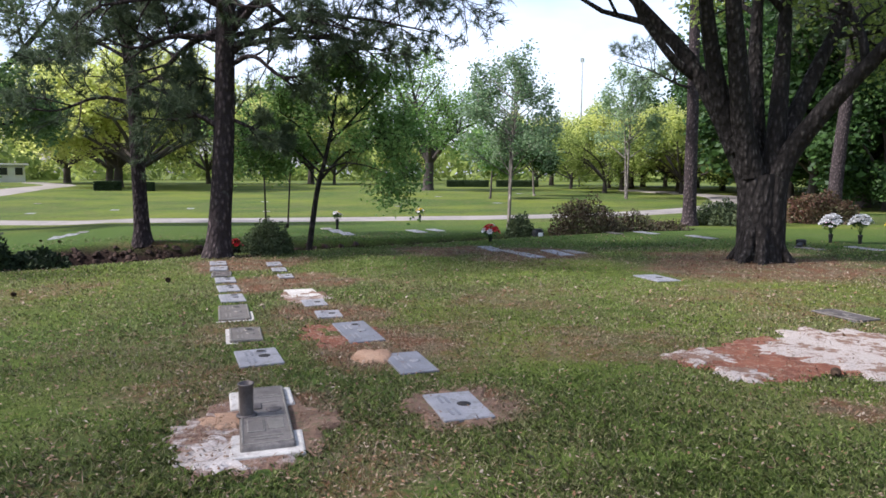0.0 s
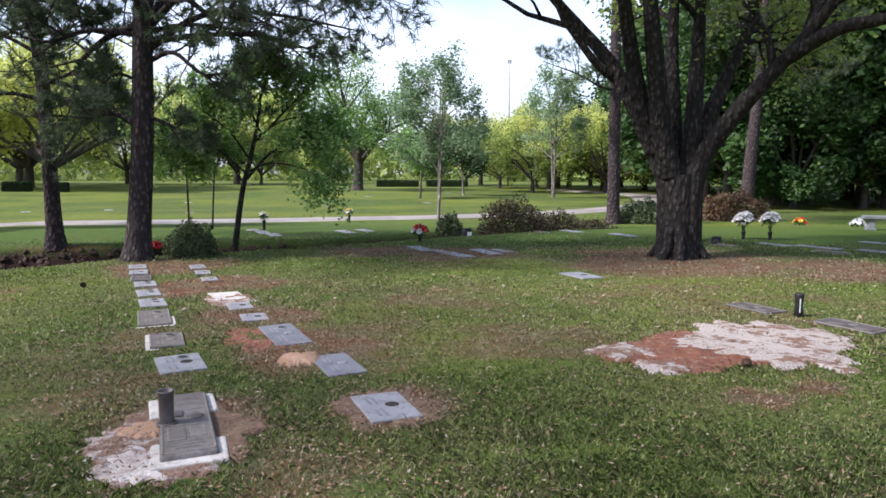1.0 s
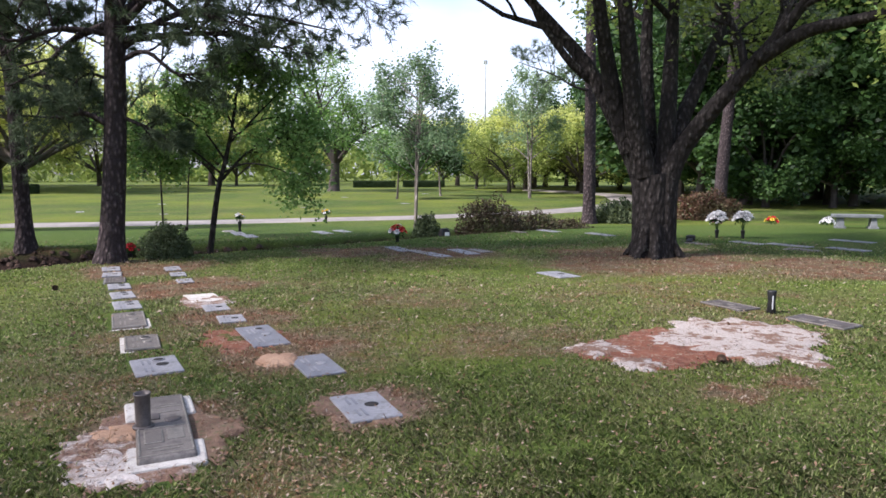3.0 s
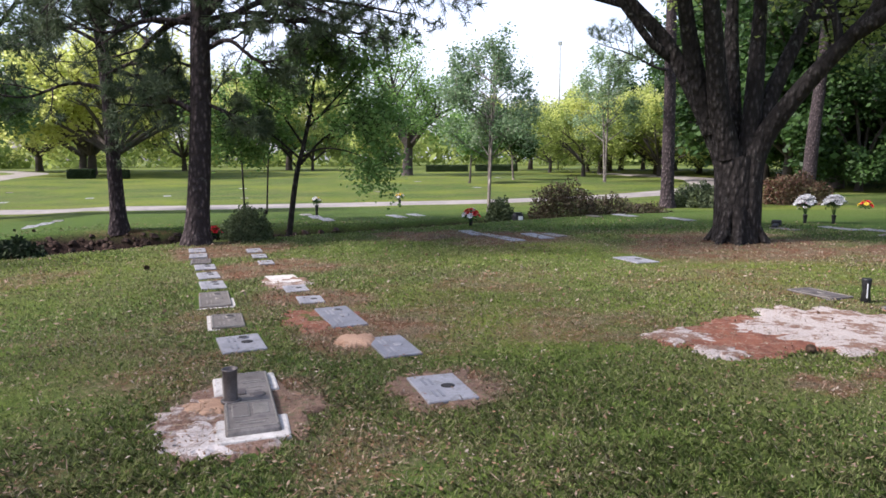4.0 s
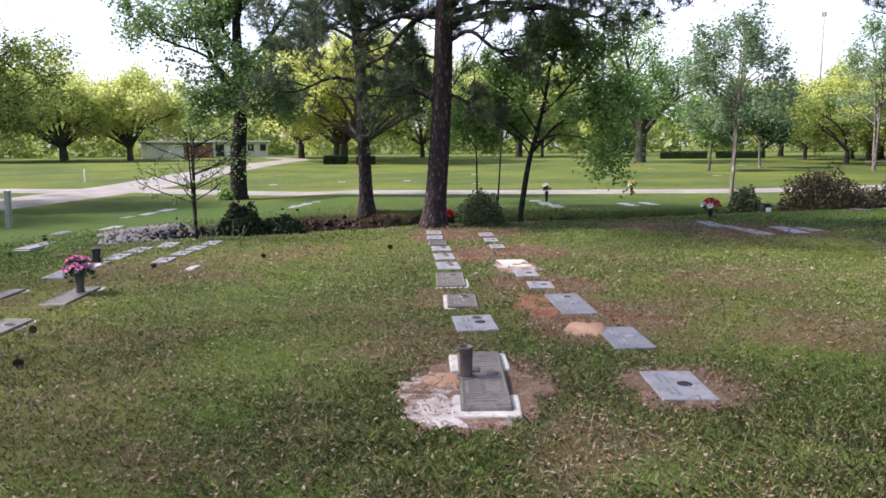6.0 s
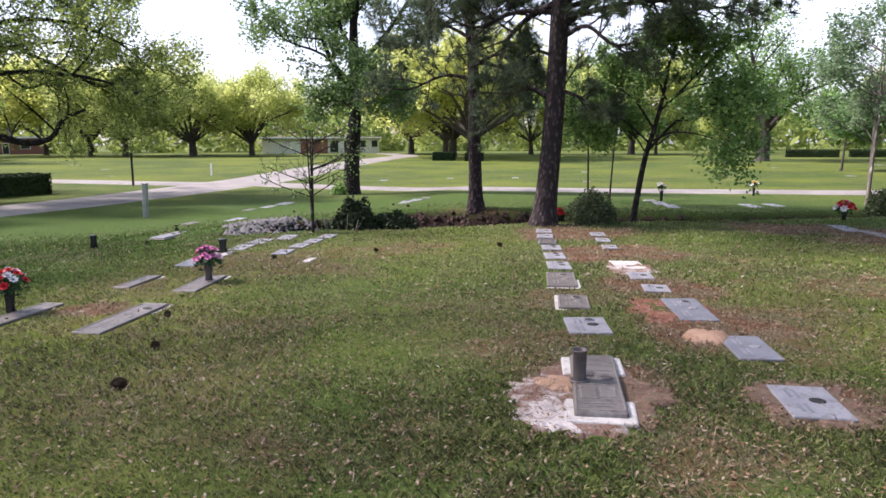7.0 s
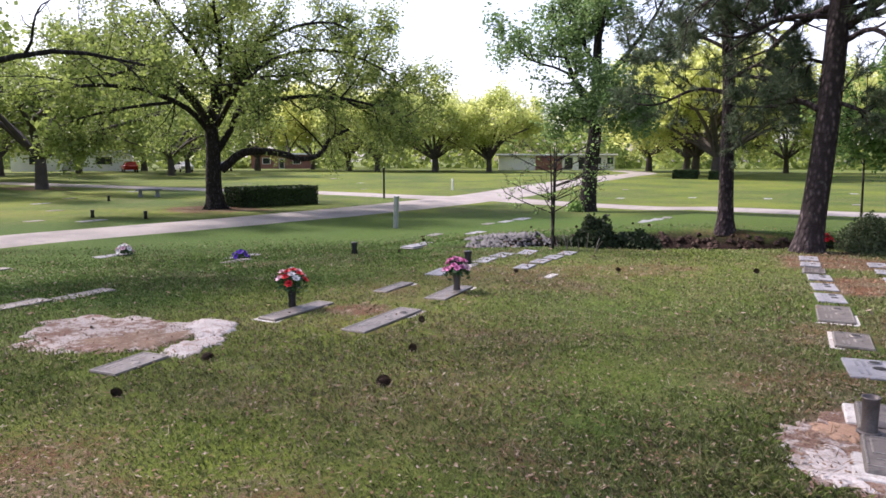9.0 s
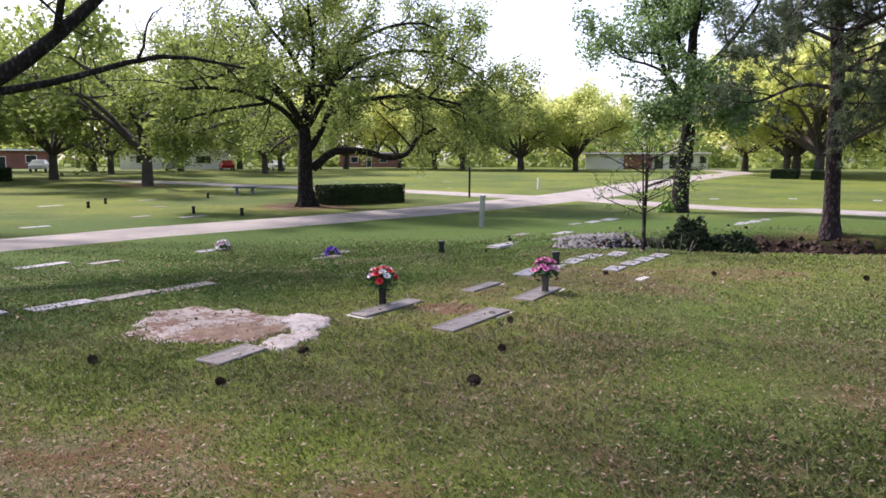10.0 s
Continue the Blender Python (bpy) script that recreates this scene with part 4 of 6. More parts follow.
# added behind the camera, out of view, to thin the sun on the graves
broad_tree("live_oak_tree", at(-7.5, -4.5), 52, ([(0, 0, -0.2), (0.05, 0.0, 3.0), (0.1, 0.1, 6.0)], 0.5, 0.4), round_limbs(np.random.default_rng(52), (0.1, 0.1, 5.8), 9, 9.5, 9.0, 0.22, 0.05, 0.5),
           spec_of(kids=(5, 4, 3), start=(0.5, 0.2, 0.15), lift=0.04, up=0.25, tubes=1), LEAF_OAK, 5, 0.24, 0.4, BARK_OAK, "tall thinly leafed live oak, unseen, added to shade the near lawn", 1.5)
# unseen copy, added so that its crown shades the lawn before the lane
copy_thing(SHADE, at(-24.0, -1.5, 150, 0, 1.05))


# ---- shrubs ----
def shrub(name, m, seed, radii, count, size, leaf, label, twig=True, category="bush", shape=2.0):
    """A shrub: thin stems from the ground, leaves thick towards its skin with an uneven outline."""
    rng = np.random.default_rng(seed)
    r = np.array(radii)
    u = unit(rng, count)
    u[:, 2] = np.abs(u[:, 2])
    if shape >= 3:
        u = rng.uniform(-1, 1, (count, 3))
        u[np.arange(count), rng.integers(0, 3, count)] = rng.choice((-1.0, 1.0), count)
    bumps = 1 + 0.16 * np.sin(u[:, :1] * 7 + seed) * np.cos(u[:, 1:2] * 6 + seed) if shape < 3 else 1.0
    c = u * r * (rng.uniform(0.15, 1.0, (count, 1)) ** (0.33 if shape < 3 else 0.1)) * bumps
    if shape >= 3:
        c[:, 2] += r[2]
    bush = thing(name, m, label, category)
    lines = []
    for i in range(26):
        e = c[rng.integers(count)]
        lines.append((curve_points(rng, (e[0] * 0.25, e[1] * 0.25, -0.05), e - [e[0] * 0.25, e[1] * 0.25, -0.05], np.linalg.norm(e) * (1.12 if twig else 0.95), 5, 0.08, 0.0), np.linspace(0.012, 0.004, 6), 4))
    part("stems", tubes(lines, "stems", BARK_OAK), None, bush)
    if shape >= 3:
        part("core", box(r[0] * 1.86, r[1] * 1.86, r[2] * 1.9, (0, 0, -0.03), 0.06, 0, 2), leaf, bush)
    a = unit(rng, count)
    b = np.cross(a, unit(rng, count))
    b /= np.linalg.norm(b, axis=1)[:, None] + 1e-6
    s = size * rng.uniform(0.6, 1.3, (count, 1))
    part("foliage", cards(c, a * s * 0.5, b * s * 0.55, "foliage", leaf), None, bush)
    return bush


shrub("evergreen_bush", at(-3.45, 13.15), 61, (0.47, 0.42, 0.62), 4200, 0.06, LEAF_BUSH, "rounded evergreen bush at the edge of the ditch")
shrub("grassy_bush", at(1.75, 17.6), 62, (0.42, 0.36, 0.85), 3400, 0.08, LEAF_BUSH, "small grey-green bush at the foot of a pale-stemmed tree")
shrub("bramble_bush", at(3.6, 18.7), 63, (1.05, 0.75, 1.25), 8000, 0.075, LEAF_BROWN, "tangled brown bramble bush on the ditch bank")
shrub("bramble_bush", at(5.0, 19.5), 64, (0.95, 0.6, 0.85), 4500, 0.075, LEAF_BROWN, "low brown bramble bush on the ditch bank")
shrub("bramble_bush", at(6.3, 20.3), 65, (0.8, 0.5, 0.6), 3200, 0.075, LEAF_BROWN, "low brown bramble bush on the ditch bank")
shrub("azalea_bush", at(14.6, 27.8), 66, (1.5, 1.0, 1.2), 7000, 0.12, LEAF_AZALEA, "azalea bush with faded red flowers before the wood")
shrub("azalea_bush", at(10.2, 26.4), 67, (1.2, 0.9, 0.9), 4000, 0.12, LEAF_BUSH, "rounded bush beside a tall pine")
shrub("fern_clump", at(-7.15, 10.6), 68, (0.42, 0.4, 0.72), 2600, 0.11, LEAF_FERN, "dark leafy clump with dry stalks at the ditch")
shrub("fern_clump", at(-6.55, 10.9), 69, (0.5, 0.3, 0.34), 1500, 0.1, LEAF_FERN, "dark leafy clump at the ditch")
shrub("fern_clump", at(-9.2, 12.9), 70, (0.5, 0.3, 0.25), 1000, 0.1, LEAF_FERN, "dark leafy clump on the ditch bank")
for dx, dy, ds in ((-5.3, 14.5, 0.15), (-8.0, 13.7, 0.2), (-9.4, 12.9, 0.18), (-2.0, 15.4, 0.2)):
    shrub("weed_clump", at(dx, dy), int(dx * -10), (ds * 2.2, ds, ds), 700, 0.07, LEAF_BUSH, "dark trailing weeds on the ditch bank")
shrub("ivy_clump", at(-15.95, 22.95), 71, (0.4, 0.35, 0.45), 500, 0.13, LEAF_FRESH, "ivy clump round the foot of a tree")
for hx, hy, ht, hs, hl in ((-27.75, 16.6, 90, (1.97, 0.7, 0.42), "clipped dark evergreen hedge beside the live oak"), (-31.0, 63.0, 10, (1.0, 0.6, 0.4), "clipped low hedge under the oaks"), (-27.5, 62.5, 10, (0.8, 0.6, 0.4), "clipped low hedge under the oaks"),
                           (-62.0, 2.5, 80, (1.6, 0.8, 0.5), "clipped dark hedge on the far lawn"), (-64.0, 5.5, 80, (1.6, 0.8, 0.5), "clipped dark hedge on the far lawn"), (2.0, 84.0, 0, (2.5, 0.8, 0.4), "clipped low hedge along the far lawn"), (8.0, 85.0, 0, (2.5, 0.8, 0.4), "clipped low hedge along the far lawn")):
    shrub("hedge", at(hx, hy, ht), int(hx) % 97, hs, 11000, 0.12 if abs(hx) < 30 else 0.2, LEAF_DARK, hl, False, "hedge", 8.0)


# ---- grave markers ----
ROW = 20.0


def slab_mesh(w, l, h, bevel=0.008):
    return box(w, l, h, (0, 0, 0), bevel)


def marker(x, y, w, l, kind, label, h=0.03, vase=False, yaw=ROW, bars=4, tilt=(0.0, 0.0), group="flat grave markers", rim=(0.08, 0.1)):
    """A marker set flush in the lawn: a stone bed, a plate with a raised rim, emblem and worn lines of lettering."""
    m = pose(x, y, on(x, y, -0.03), tilt[0], tilt[1], yaw)
    t = thing("grave_marker", m, label, "grave marker", group)
    top = 0.03 + h
    if kind == "bronze":
        part("stone_bed", slab_mesh(w, l, top - 0.012), CONCRETE, t)
        face, face_w, face_l, mat, rise = top - 0.014, w - rim[0], l - rim[1], BRONZE, 0.02
    elif kind == "dark":
        part("stone_bed", slab_mesh(w, l, top - 0.014), GRANITE_DARK, t)
        face, face_w, face_l, mat, rise = top - 0.016, w - 0.03, l - 0.03, BRONZE_DARK, 0.018
    elif kind == "concrete":
        part("slab", slab_mesh(w, l, top, 0.012), CONCRETE, t)
        return t
    else:
        part("stone_bed", slab_mesh(w, l, top - 0.02), CONCRETE, t)
        face, face_w, face_l, mat, rise = top - 0.022, w - 0.035, l - 0.035, GRANITE if kind == "granite" else GRANITE_DARK, 0.026
    plate = part("plate", box(face_w, face_l, rise, (0, 0, face), 0.006), mat, t)
    z = face + rise - 0.002
    ink = RELIEF if mat in (BRONZE, BRONZE_DARK) else GRANITE_DARK if mat is GRANITE else GRANITE
    if mat in (BRONZE, BRONZE_DARK):
        for sx, sy, ax, ay in ((face_w - 0.01, 0.014, 0, face_l / 2 - 0.012), (face_w - 0.01, 0.014, 0, -face_l / 2 + 0.012), (0.014, face_l - 0.04, face_w / 2 - 0.012, 0), (0.014, face_l - 0.04, -face_w / 2 + 0.012, 0)):
            part("rim", box(sx, sy, 0.007, (ax, ay, z), 0.002), ink, plate)
    part("emblem", lathe([(face_w * 0.14, 0.0), (face_w * 0.14, 0.004), (face_w * 0.09, 0.006)], 14, (face_w * 0.14, face_l * 0.02, z)), HOLE if kind == "granite" else ink, plate)
    for i in range(bars):
        side = -1 if i % 2 else 1
        part("lettering", box(0.018, face_l * (0.26 - 0.03 * (i // 2)), 0.004, (-face_w * (0.12 + 0.13 * (i // 2)), side * face_l * 0.22, z), 0.0), ink, plate)
    if vase:
        part("vase_ring", lathe([(0.05, 0), (0.05, 0.006), (0.036, 0.008)], 16, (face_w * 0.1, face_l * 0.3, z)), ink, plate)
        part("vase_opening", lathe([(0.036, 0), (0.036, 0.0095)], 16, (face_w * 0.1, face_l * 0.3, z)), HOLE, plate)
    return t


big = thing("grave_marker", pose(-1.126, 4.097, on(-1.126, 4.097, -0.03), 0.5, -0.6, 17.4), "weathered bronze marker on two concrete beds with an upright vase", "grave marker", "flat grave markers")
part("concrete_bed", box(0.405, 0.36, 0.052, (0, 0.398, 0), 0.014, 1.5, 2), CONCRETE, big)
part("concrete_bed", box(0.4, 0.34, 0.055, (0.0, -0.41, 0), 0.014, -2.0, 2), CONCRETE, big)
plate = part("plate", box(0.3, 1.07, 0.04, (0.002, 0.02, 0.042), 0.012, 0, 2, 0.965), BRONZE, big)
for sx, sy, ax, ay in ((0.27, 0.012, 0.0, 0.51), (0.27, 0.012, 0.0, -0.47), (0.012, 0.95, 0.135, 0.02), (0.012, 0.95, -0.131, 0.02)):
    part("rim", box(sx, sy, 0.006, (ax, ay, 0.08), 0.002), RELIEF, plate)
part("divider", box(0.22, 0.012, 0.006, (0.01, -0.06, 0.08), 0.002), RELIEF, plate)
part("name_panel", box(0.1, 0.2, 0.007, (-0.055, -0.2, 0.08), 0.002), RELIEF, plate)
part("name_panel", box(0.09, 0.17, 0.006, (0.06, -0.19, 0.08), 0.002), RELIEF, plate)
part("panel_face", box(0.084, 0.18, 0.008, (-0.055, -0.2, 0.081), 0.002), BRONZE, plate)
for bx, by, bw in ((0.0, -0.37, 0.18), (0.0, -0.41, 0.14), (0.05, 0.2, 0.12), (0.05, 0.3, 0.14), (0.05, 0.34, 0.1)):
    part("lettering", box(bw, 0.014, 0.004, (bx, by, 0.081), 0.001), RELIEF, plate)
part("emblem", lathe([(0.05, 0.0), (0.05, 0.004), (0.03, 0.008)], 12, (0.06, 0.06, 0.08)), BRONZE_DARK, plate)
part("vase_lid", box(0.05, 0.1, 0.012, (-0.035, 0.13, 0.08), 0.004), BRONZE_DARK, plate)
part("vase_socket", lathe([(0.062, 0), (0.062, 0.01), (0.05, 0.014)], 20, (-0.1, 0.0, 0.078)), BRONZE_DARK, big)
part("vase", lathe([(0.04, 0), (0.043, 0.012), (0.04, 0.02), (0.041, 0.1), (0.044, 0.185), (0.049, 0.192), (0.048, 0.2), (0.041, 0.197), (0.036, 0.06)], 24, (-0.1, 0.0, 0.082)), BRONZE_DARK, big, "dark weathered bronze vase, empty")
for mx, my, mw, ml, mk, mlab, mv in (
        (-1.56, 5.55, 0.38, 0.54, "granite", "grey granite grave marker with a round vase opening", True), (-1.90, 6.35, 0.37, 0.63, "bronze", "weathered bronze grave marker with an emblem", True),
        (-2.33, 7.38, 0.4, 0.92, "bronze", "dark bronze double grave marker on a concrete bed", True), (-2.62, 8.25, 0.32, 0.58, "granite", "grey granite grave marker flush in the lawn", True),
        (-2.89, 8.95, 0.3, 0.52, "granite", "small grey granite grave marker", True), (-3.16, 9.67, 0.31, 0.52, "granite", "small grey granite grave marker", True), (-3.40, 10.24, 0.3, 0.5, "dark", "dark bronze grave marker", False),
        (-3.64, 10.85, 0.3, 0.5, "granite", "small grey granite grave marker", False), (-3.87, 11.5, 0.3, 0.5, "granite", "small grey granite grave marker near the pine", False),
        (0.05, 4.39, 0.37, 0.56, "granite", "grey granite grave marker with a dark emblem", False), (-0.32, 5.43, 0.34, 0.62, "slate", "blue-grey granite grave marker with faint lettering", False),
        (-0.88, 6.51, 0.36, 0.86, "slate", "long blue-grey granite grave marker with emblems", True), (-1.30, 7.33, 0.3, 0.42, "granite", "small grey granite grave marker", False),
        (-1.58, 7.98, 0.3, 0.42, "granite", "small pale granite grave marker", False), (-1.86, 8.66, 0.38, 0.6, "concrete", "pale bare concrete marker bed", False),
        (-2.41, 10.08, 0.25, 0.4, "granite", "small grey granite grave marker", False), (-2.67, 10.76, 0.26, 0.45, "granite", "small grey granite grave marker", False), (-2.92, 11.44, 0.27, 0.48, "granite", "small grey granite grave marker", False),
        (3.0, 10.1, 0.42, 0.66, "granite", "pale granite grave marker alone on the lawn", False), (4.25, 7.45, 0.36, 0.62, "dark", "dark bronze grave marker beside a small vase", False), (4.72, 6.48, 0.36, 0.66, "dark", "dark bronze grave marker beside a small vase", False),
        (-5.27, 4.07, 0.34, 1.12, "bronze", "long pale bronze double grave marker", True), (-6.2, 3.73, 0.3, 1.02, "bronze", "long bronze double grave marker with a flower vase", False), (-5.8, 5.5, 0.34, 0.95, "bronze", "long bronze grave marker with a flower vase", False),
        (-6.5, 5.27, 0.26, 0.76, "bronze", "narrow bronze grave marker", False), (-5.48, 1.8, 0.34, 0.62, "bronze", "bronze grave marker on concrete at a bare sandy plot", False),
        (-6.95, 6.5, 0.28, 0.6, "granite", "pale granite grave marker in a row", False), (-7.12, 7.15, 0.28, 0.55, "concrete", "pale concrete marker bed in a row", False), (-7.3, 7.8, 0.28, 0.55, "granite", "pale granite grave marker in a row", False),
        (-7.5, 8.45, 0.3, 0.6, "granite", "pale granite grave marker in a row", False), (-6.75, 8.8, 0.26, 0.45, "granite", "small pale granite grave marker", False), (-6.87, 9.35, 0.26, 0.45, "granite", "small pale granite grave marker", False), (-7.42, 9.0, 0.28, 0.55, "granite", "pale granite grave marker in a row", False), (-6.45, 7.7, 0.26, 0.45, "granite", "small pale granite grave marker", False), (-6.62, 8.3, 0.26, 0.45, "granite", "small pale granite grave marker", False), (-5.7, 7.3, 0.12, 0.35, "concrete", "narrow concrete edging stone", False),
        (-8.62, 1.15, 0.3, 0.7, "granite", "pale granite grave marker in a row", False), (-8.78, 1.86, 0.32, 0.8, "bronze", "bronze grave marker in a row", False), (-8.98, 2.62, 0.32, 0.8, "bronze", "bronze grave marker in a row", False), (-8.5, 0.3, 0.3, 0.7, "granite", "pale granite grave marker in a row", False)):
    marker(mx, my, mw, ml, mk, mlab, 0.012, mv, ROW + 3 * math.sin(mx * 7 + my), 4, (0.6 * math.sin(my * 5), 0.8 * math.sin(mx * 9)))
# markers farther off, in loose rows
FAR_MARKS = [(0.82, 14.04), (1.15, 13.5), (1.45, 12.95), (2.05, 13.4), (2.4, 13.5), (-2.6, 17.4), (-3.0, 18.2), (-3.4, 19.2), (-0.4, 18.8), (-0.9, 18.3), (4.2, 18.0), (5.1, 18.2), (6.1, 17.0), (7.4, 14.4), (8.6, 14.5), (9.2, 13.9), (8.9, 13.0), (9.9, 13.0), (11.2, 14.6),
             (-10.2, 19.2), (-10.0, 18.2), (-9.8, 17.2), (-14.7, 16.3), (-14.9, 17.4), (-15.2, 18.6), (-13.1, 12.4), (-12.4, 13.2), (-10.8, 9.7), (-11.6, 6.0), (-12.6, 6.7), (-15.0, 1.9), (-14.7, 2.9), (-15.3, 5.2), (-24.6, 7.9), (-25.7, 6.5), (-23.6, 3.0), (-33.8, 5.0), (-30.5, 8.5),
             (-36, 9.5), (-44.9, 17.2), (-40, 12), (-17.6, 36.4), (-14.2, 38), (-9, 34), (-20, 33), (-12, 45), (-3, 40), (3, 45), (9, 42), (-25, 42), (-1, 55), (6, 62), (-38, 30), (-46, 36), (-55, 40), (-50, 28)]
for i, (mx, my) in enumerate(FAR_MARKS):
    far = math.hypot(mx, my) > 24
    marker(mx, my, 0.42 if far else 0.32, (1.0, 0.7, 0.85)[i % 3], ("granite", "bronze", "granite")[i % 3], ("pale granite grave marker flush in the grass", "bronze grave marker flush in the grass", "weathered granite grave marker flush in the grass")[i % 3], 0.008, False, ROW + rt.uniform(-4, 4), 2)


# ---- bare ground ----
def oval(x, y, rx, ry, yaw, points=9):
    c, q = math.cos(radians(yaw)), math.sin(radians(yaw))
    a = np.linspace(0, 2 * np.pi, points, endpoint=False)
    u, w = np.cos(a) * rx, np.sin(a) * ry
    return [(x + c * p - q * r, y + q * p + c * r) for p, r in zip(u, w)]


def patch_edge(corners, seed, ragged):
    """Middle, bearings and radii of a ragged outline drawn round its corners."""
    p = np.array(corners)
    mid = p.mean(0)
    d = p - mid
    order = np.argsort(np.arctan2(d[:, 1], d[:, 0]))
    a, r = np.arctan2(d[order, 1], d[order, 0]), np.hypot(d[order, 0], d[order, 1])
    turn = np.linspace(-np.pi, np.pi, 96, endpoint=False)
    rad = np.interp(turn, a, r, period=2 * np.pi)
    rng = np.random.default_rng(seed)
    rad = rad * (1 + ragged * sum(rng.normal() * np.cos(k * turn + rng.uniform(0, 6)) / k**0.7 for k in range(4, 34)) * 0.32)
    return mid, turn, rad


def bare_patch(name, corners, material, seed, label, lift=0.012, ragged=0.3, category="bare ground"):
    """A thin, ragged-edged spill of sand or needles."""
    mid, a, rad = patch_edge(corners, seed, ragged)
    rings, sides, v = 12, len(a), []
    for i in range(rings + 1):
        q = i / rings
        px, py = mid[0] + q * rad * np.cos(a), mid[1] + q * rad * np.sin(a)
        z = height(px, py) + lift * (1 - q**3) + 0.014 * (patchy(px, py, 0.12) - 0.45) * (1 - q**4) - 0.016 * (i == rings) + 0.01
        v.append(np.stack([px, py, z], 1))
    i, j = np.meshgrid(np.arange(rings), np.arange(sides), indexing="ij")
    k = (j + 1) % sides
    f = np.stack([i * sides + j, i * sides + k, (i + 1) * sides + k, (i + 1) * sides + j], -1).reshape(-1, 4)
    return tagged(part(name, fast_mesh(name, np.concatenate(v), f, material, True), None), label, category, kind="stuff")


PATCHES = [
    ("needle_patch", [(1.81, 5.68), (2.36, 6.02), (2.96, 6.4), (3.5, 6.05), (3.35, 5.35), (2.9, 5.2), (2.32, 5.05), (2.03, 5.25)], NEEDLE_BED, 2, "rusty fallen pine needles over bare sand", 0.004, 0.35),
    ("sand_patch", [(2.95, 6.35), (3.97, 6.8), (4.4, 6.0), (3.9, 5.54), (3.46, 5.3), (3.54, 4.89), (3.2, 4.95), (3.04, 5.4), (2.59, 5.91)], SAND, 1, "bare pale sand over a filled grave", 0.014, 0.5),
    ("sand_patch", [(1.81, 5.68), (2.16, 5.9), (2.34, 5.73), (2.1, 5.45), (1.9, 5.44)], SAND, 3, "pale sand showing through fallen needles", 0.014, 0.7),
    ("sand_patch", [(2.06, 5.33), (2.4, 5.12), (2.28, 5.0), (2.05, 5.14)], SAND, 12, "pale sand showing through fallen needles", 0.014, 0.7),
    ("sand_patch", [(-7.04, 1.48), (-7.48, 1.84), (-7.52, 2.19), (-7.04, 2.45), (-6.61, 2.66), (-6.03, 2.66), (-5.88, 2.23), (-5.89, 1.95), (-5.98, 1.65), (-6.4, 1.36)], SAND_STRAW, 4, "bare pale sand with dry straw over a filled grave", 0.004, 0.4),
    ("sand_patch", [(-6.5, 2.82), (-6.35, 2.98), (-6.0, 2.92), (-5.8, 2.7), (-5.85, 2.5), (-6.15, 2.6)], SAND_PLAIN, 5, "bright heap of white sand beside a marker", 0.03, 0.4),
    ("sand_patch", [(-5.95, 2.72), (-5.75, 2.68), (-5.55, 2.4), (-5.38, 2.14), (-5.5, 2.05), (-5.72, 2.2), (-5.8, 2.45)], SAND_PLAIN, 20, "narrow spill of white sand beside a marker", 0.01, 0.5),
    ("needle_patch", [(-6.52, 1.93), (-6.37, 2.34), (-6.03, 2.6), (-5.86, 2.3), (-5.88, 1.9), (-6.04, 1.78)], STRAW_BED, 6, "dry straw over bare sand", 0.012, 0.8),
    ("sand_patch", [(-1.47, 3.6), (-1.56, 4.14), (-1.5, 4.5), (-1.2, 4.4), (-1.0, 3.9), (-0.8, 3.6), (-0.89, 3.4), (-1.19, 3.3), (-1.36, 3.36)], SAND_DIRTY, 7, "pale sand and needles around a grave marker", -0.002, 0.45),
    ("needle_patch", [(-1.08, 4.54), (-0.93, 4.38), (-0.75, 3.92), (-0.73, 3.62), (-0.95, 3.75)], LITTER_BED, 13, "dry brown leaves beside a grave marker", 0.0, 0.7),
    ("sand_patch", [(-1.36, 3.55), (-1.38, 3.75), (-1.2, 3.85), (-1.12, 3.5), (-1.0, 3.4), (-1.2, 3.36)], SAND_PLAIN, 14, "white sand spilled beside a grave marker", 0.008, 0.6),
    ("clay_mound", [(-0.8, 5.55), (-0.72, 5.8), (-0.56, 5.8), (-0.47, 5.6), (-0.55, 5.44), (-0.7, 5.45)], CLAY, 8, "small mound of orange sand beside a marker", 0.03, 0.3),
    ("clay_mound", oval(-1.33, 4.08, 0.17, 0.14, 0), CLAY, 9, "small spill of orange sand beside a marker", 0.02, 0.5),
    ("needle_patch", oval(0.05, 4.4, 0.33, 0.4, 20), LITTER_BED, 17, "dry brown leaves round a marker", -0.008, 0.7),
    ("needle_patch", oval(-1.05, 6.45, 0.34, 0.5, 20), NEEDLE_BED, 18, "rusty needles round a marker", -0.008, 0.8),
    ("sand_patch", oval(-1.78, 8.4, 0.28, 0.5, 20), SAND_DIRTY, 11, "pale sand around a concrete marker bed", 0.0, 0.5)]
EDGES = []
for row in PATCHES:
    bare_patch(*row)
    EDGES.append(patch_edge(row[1], row[3], row[5]))


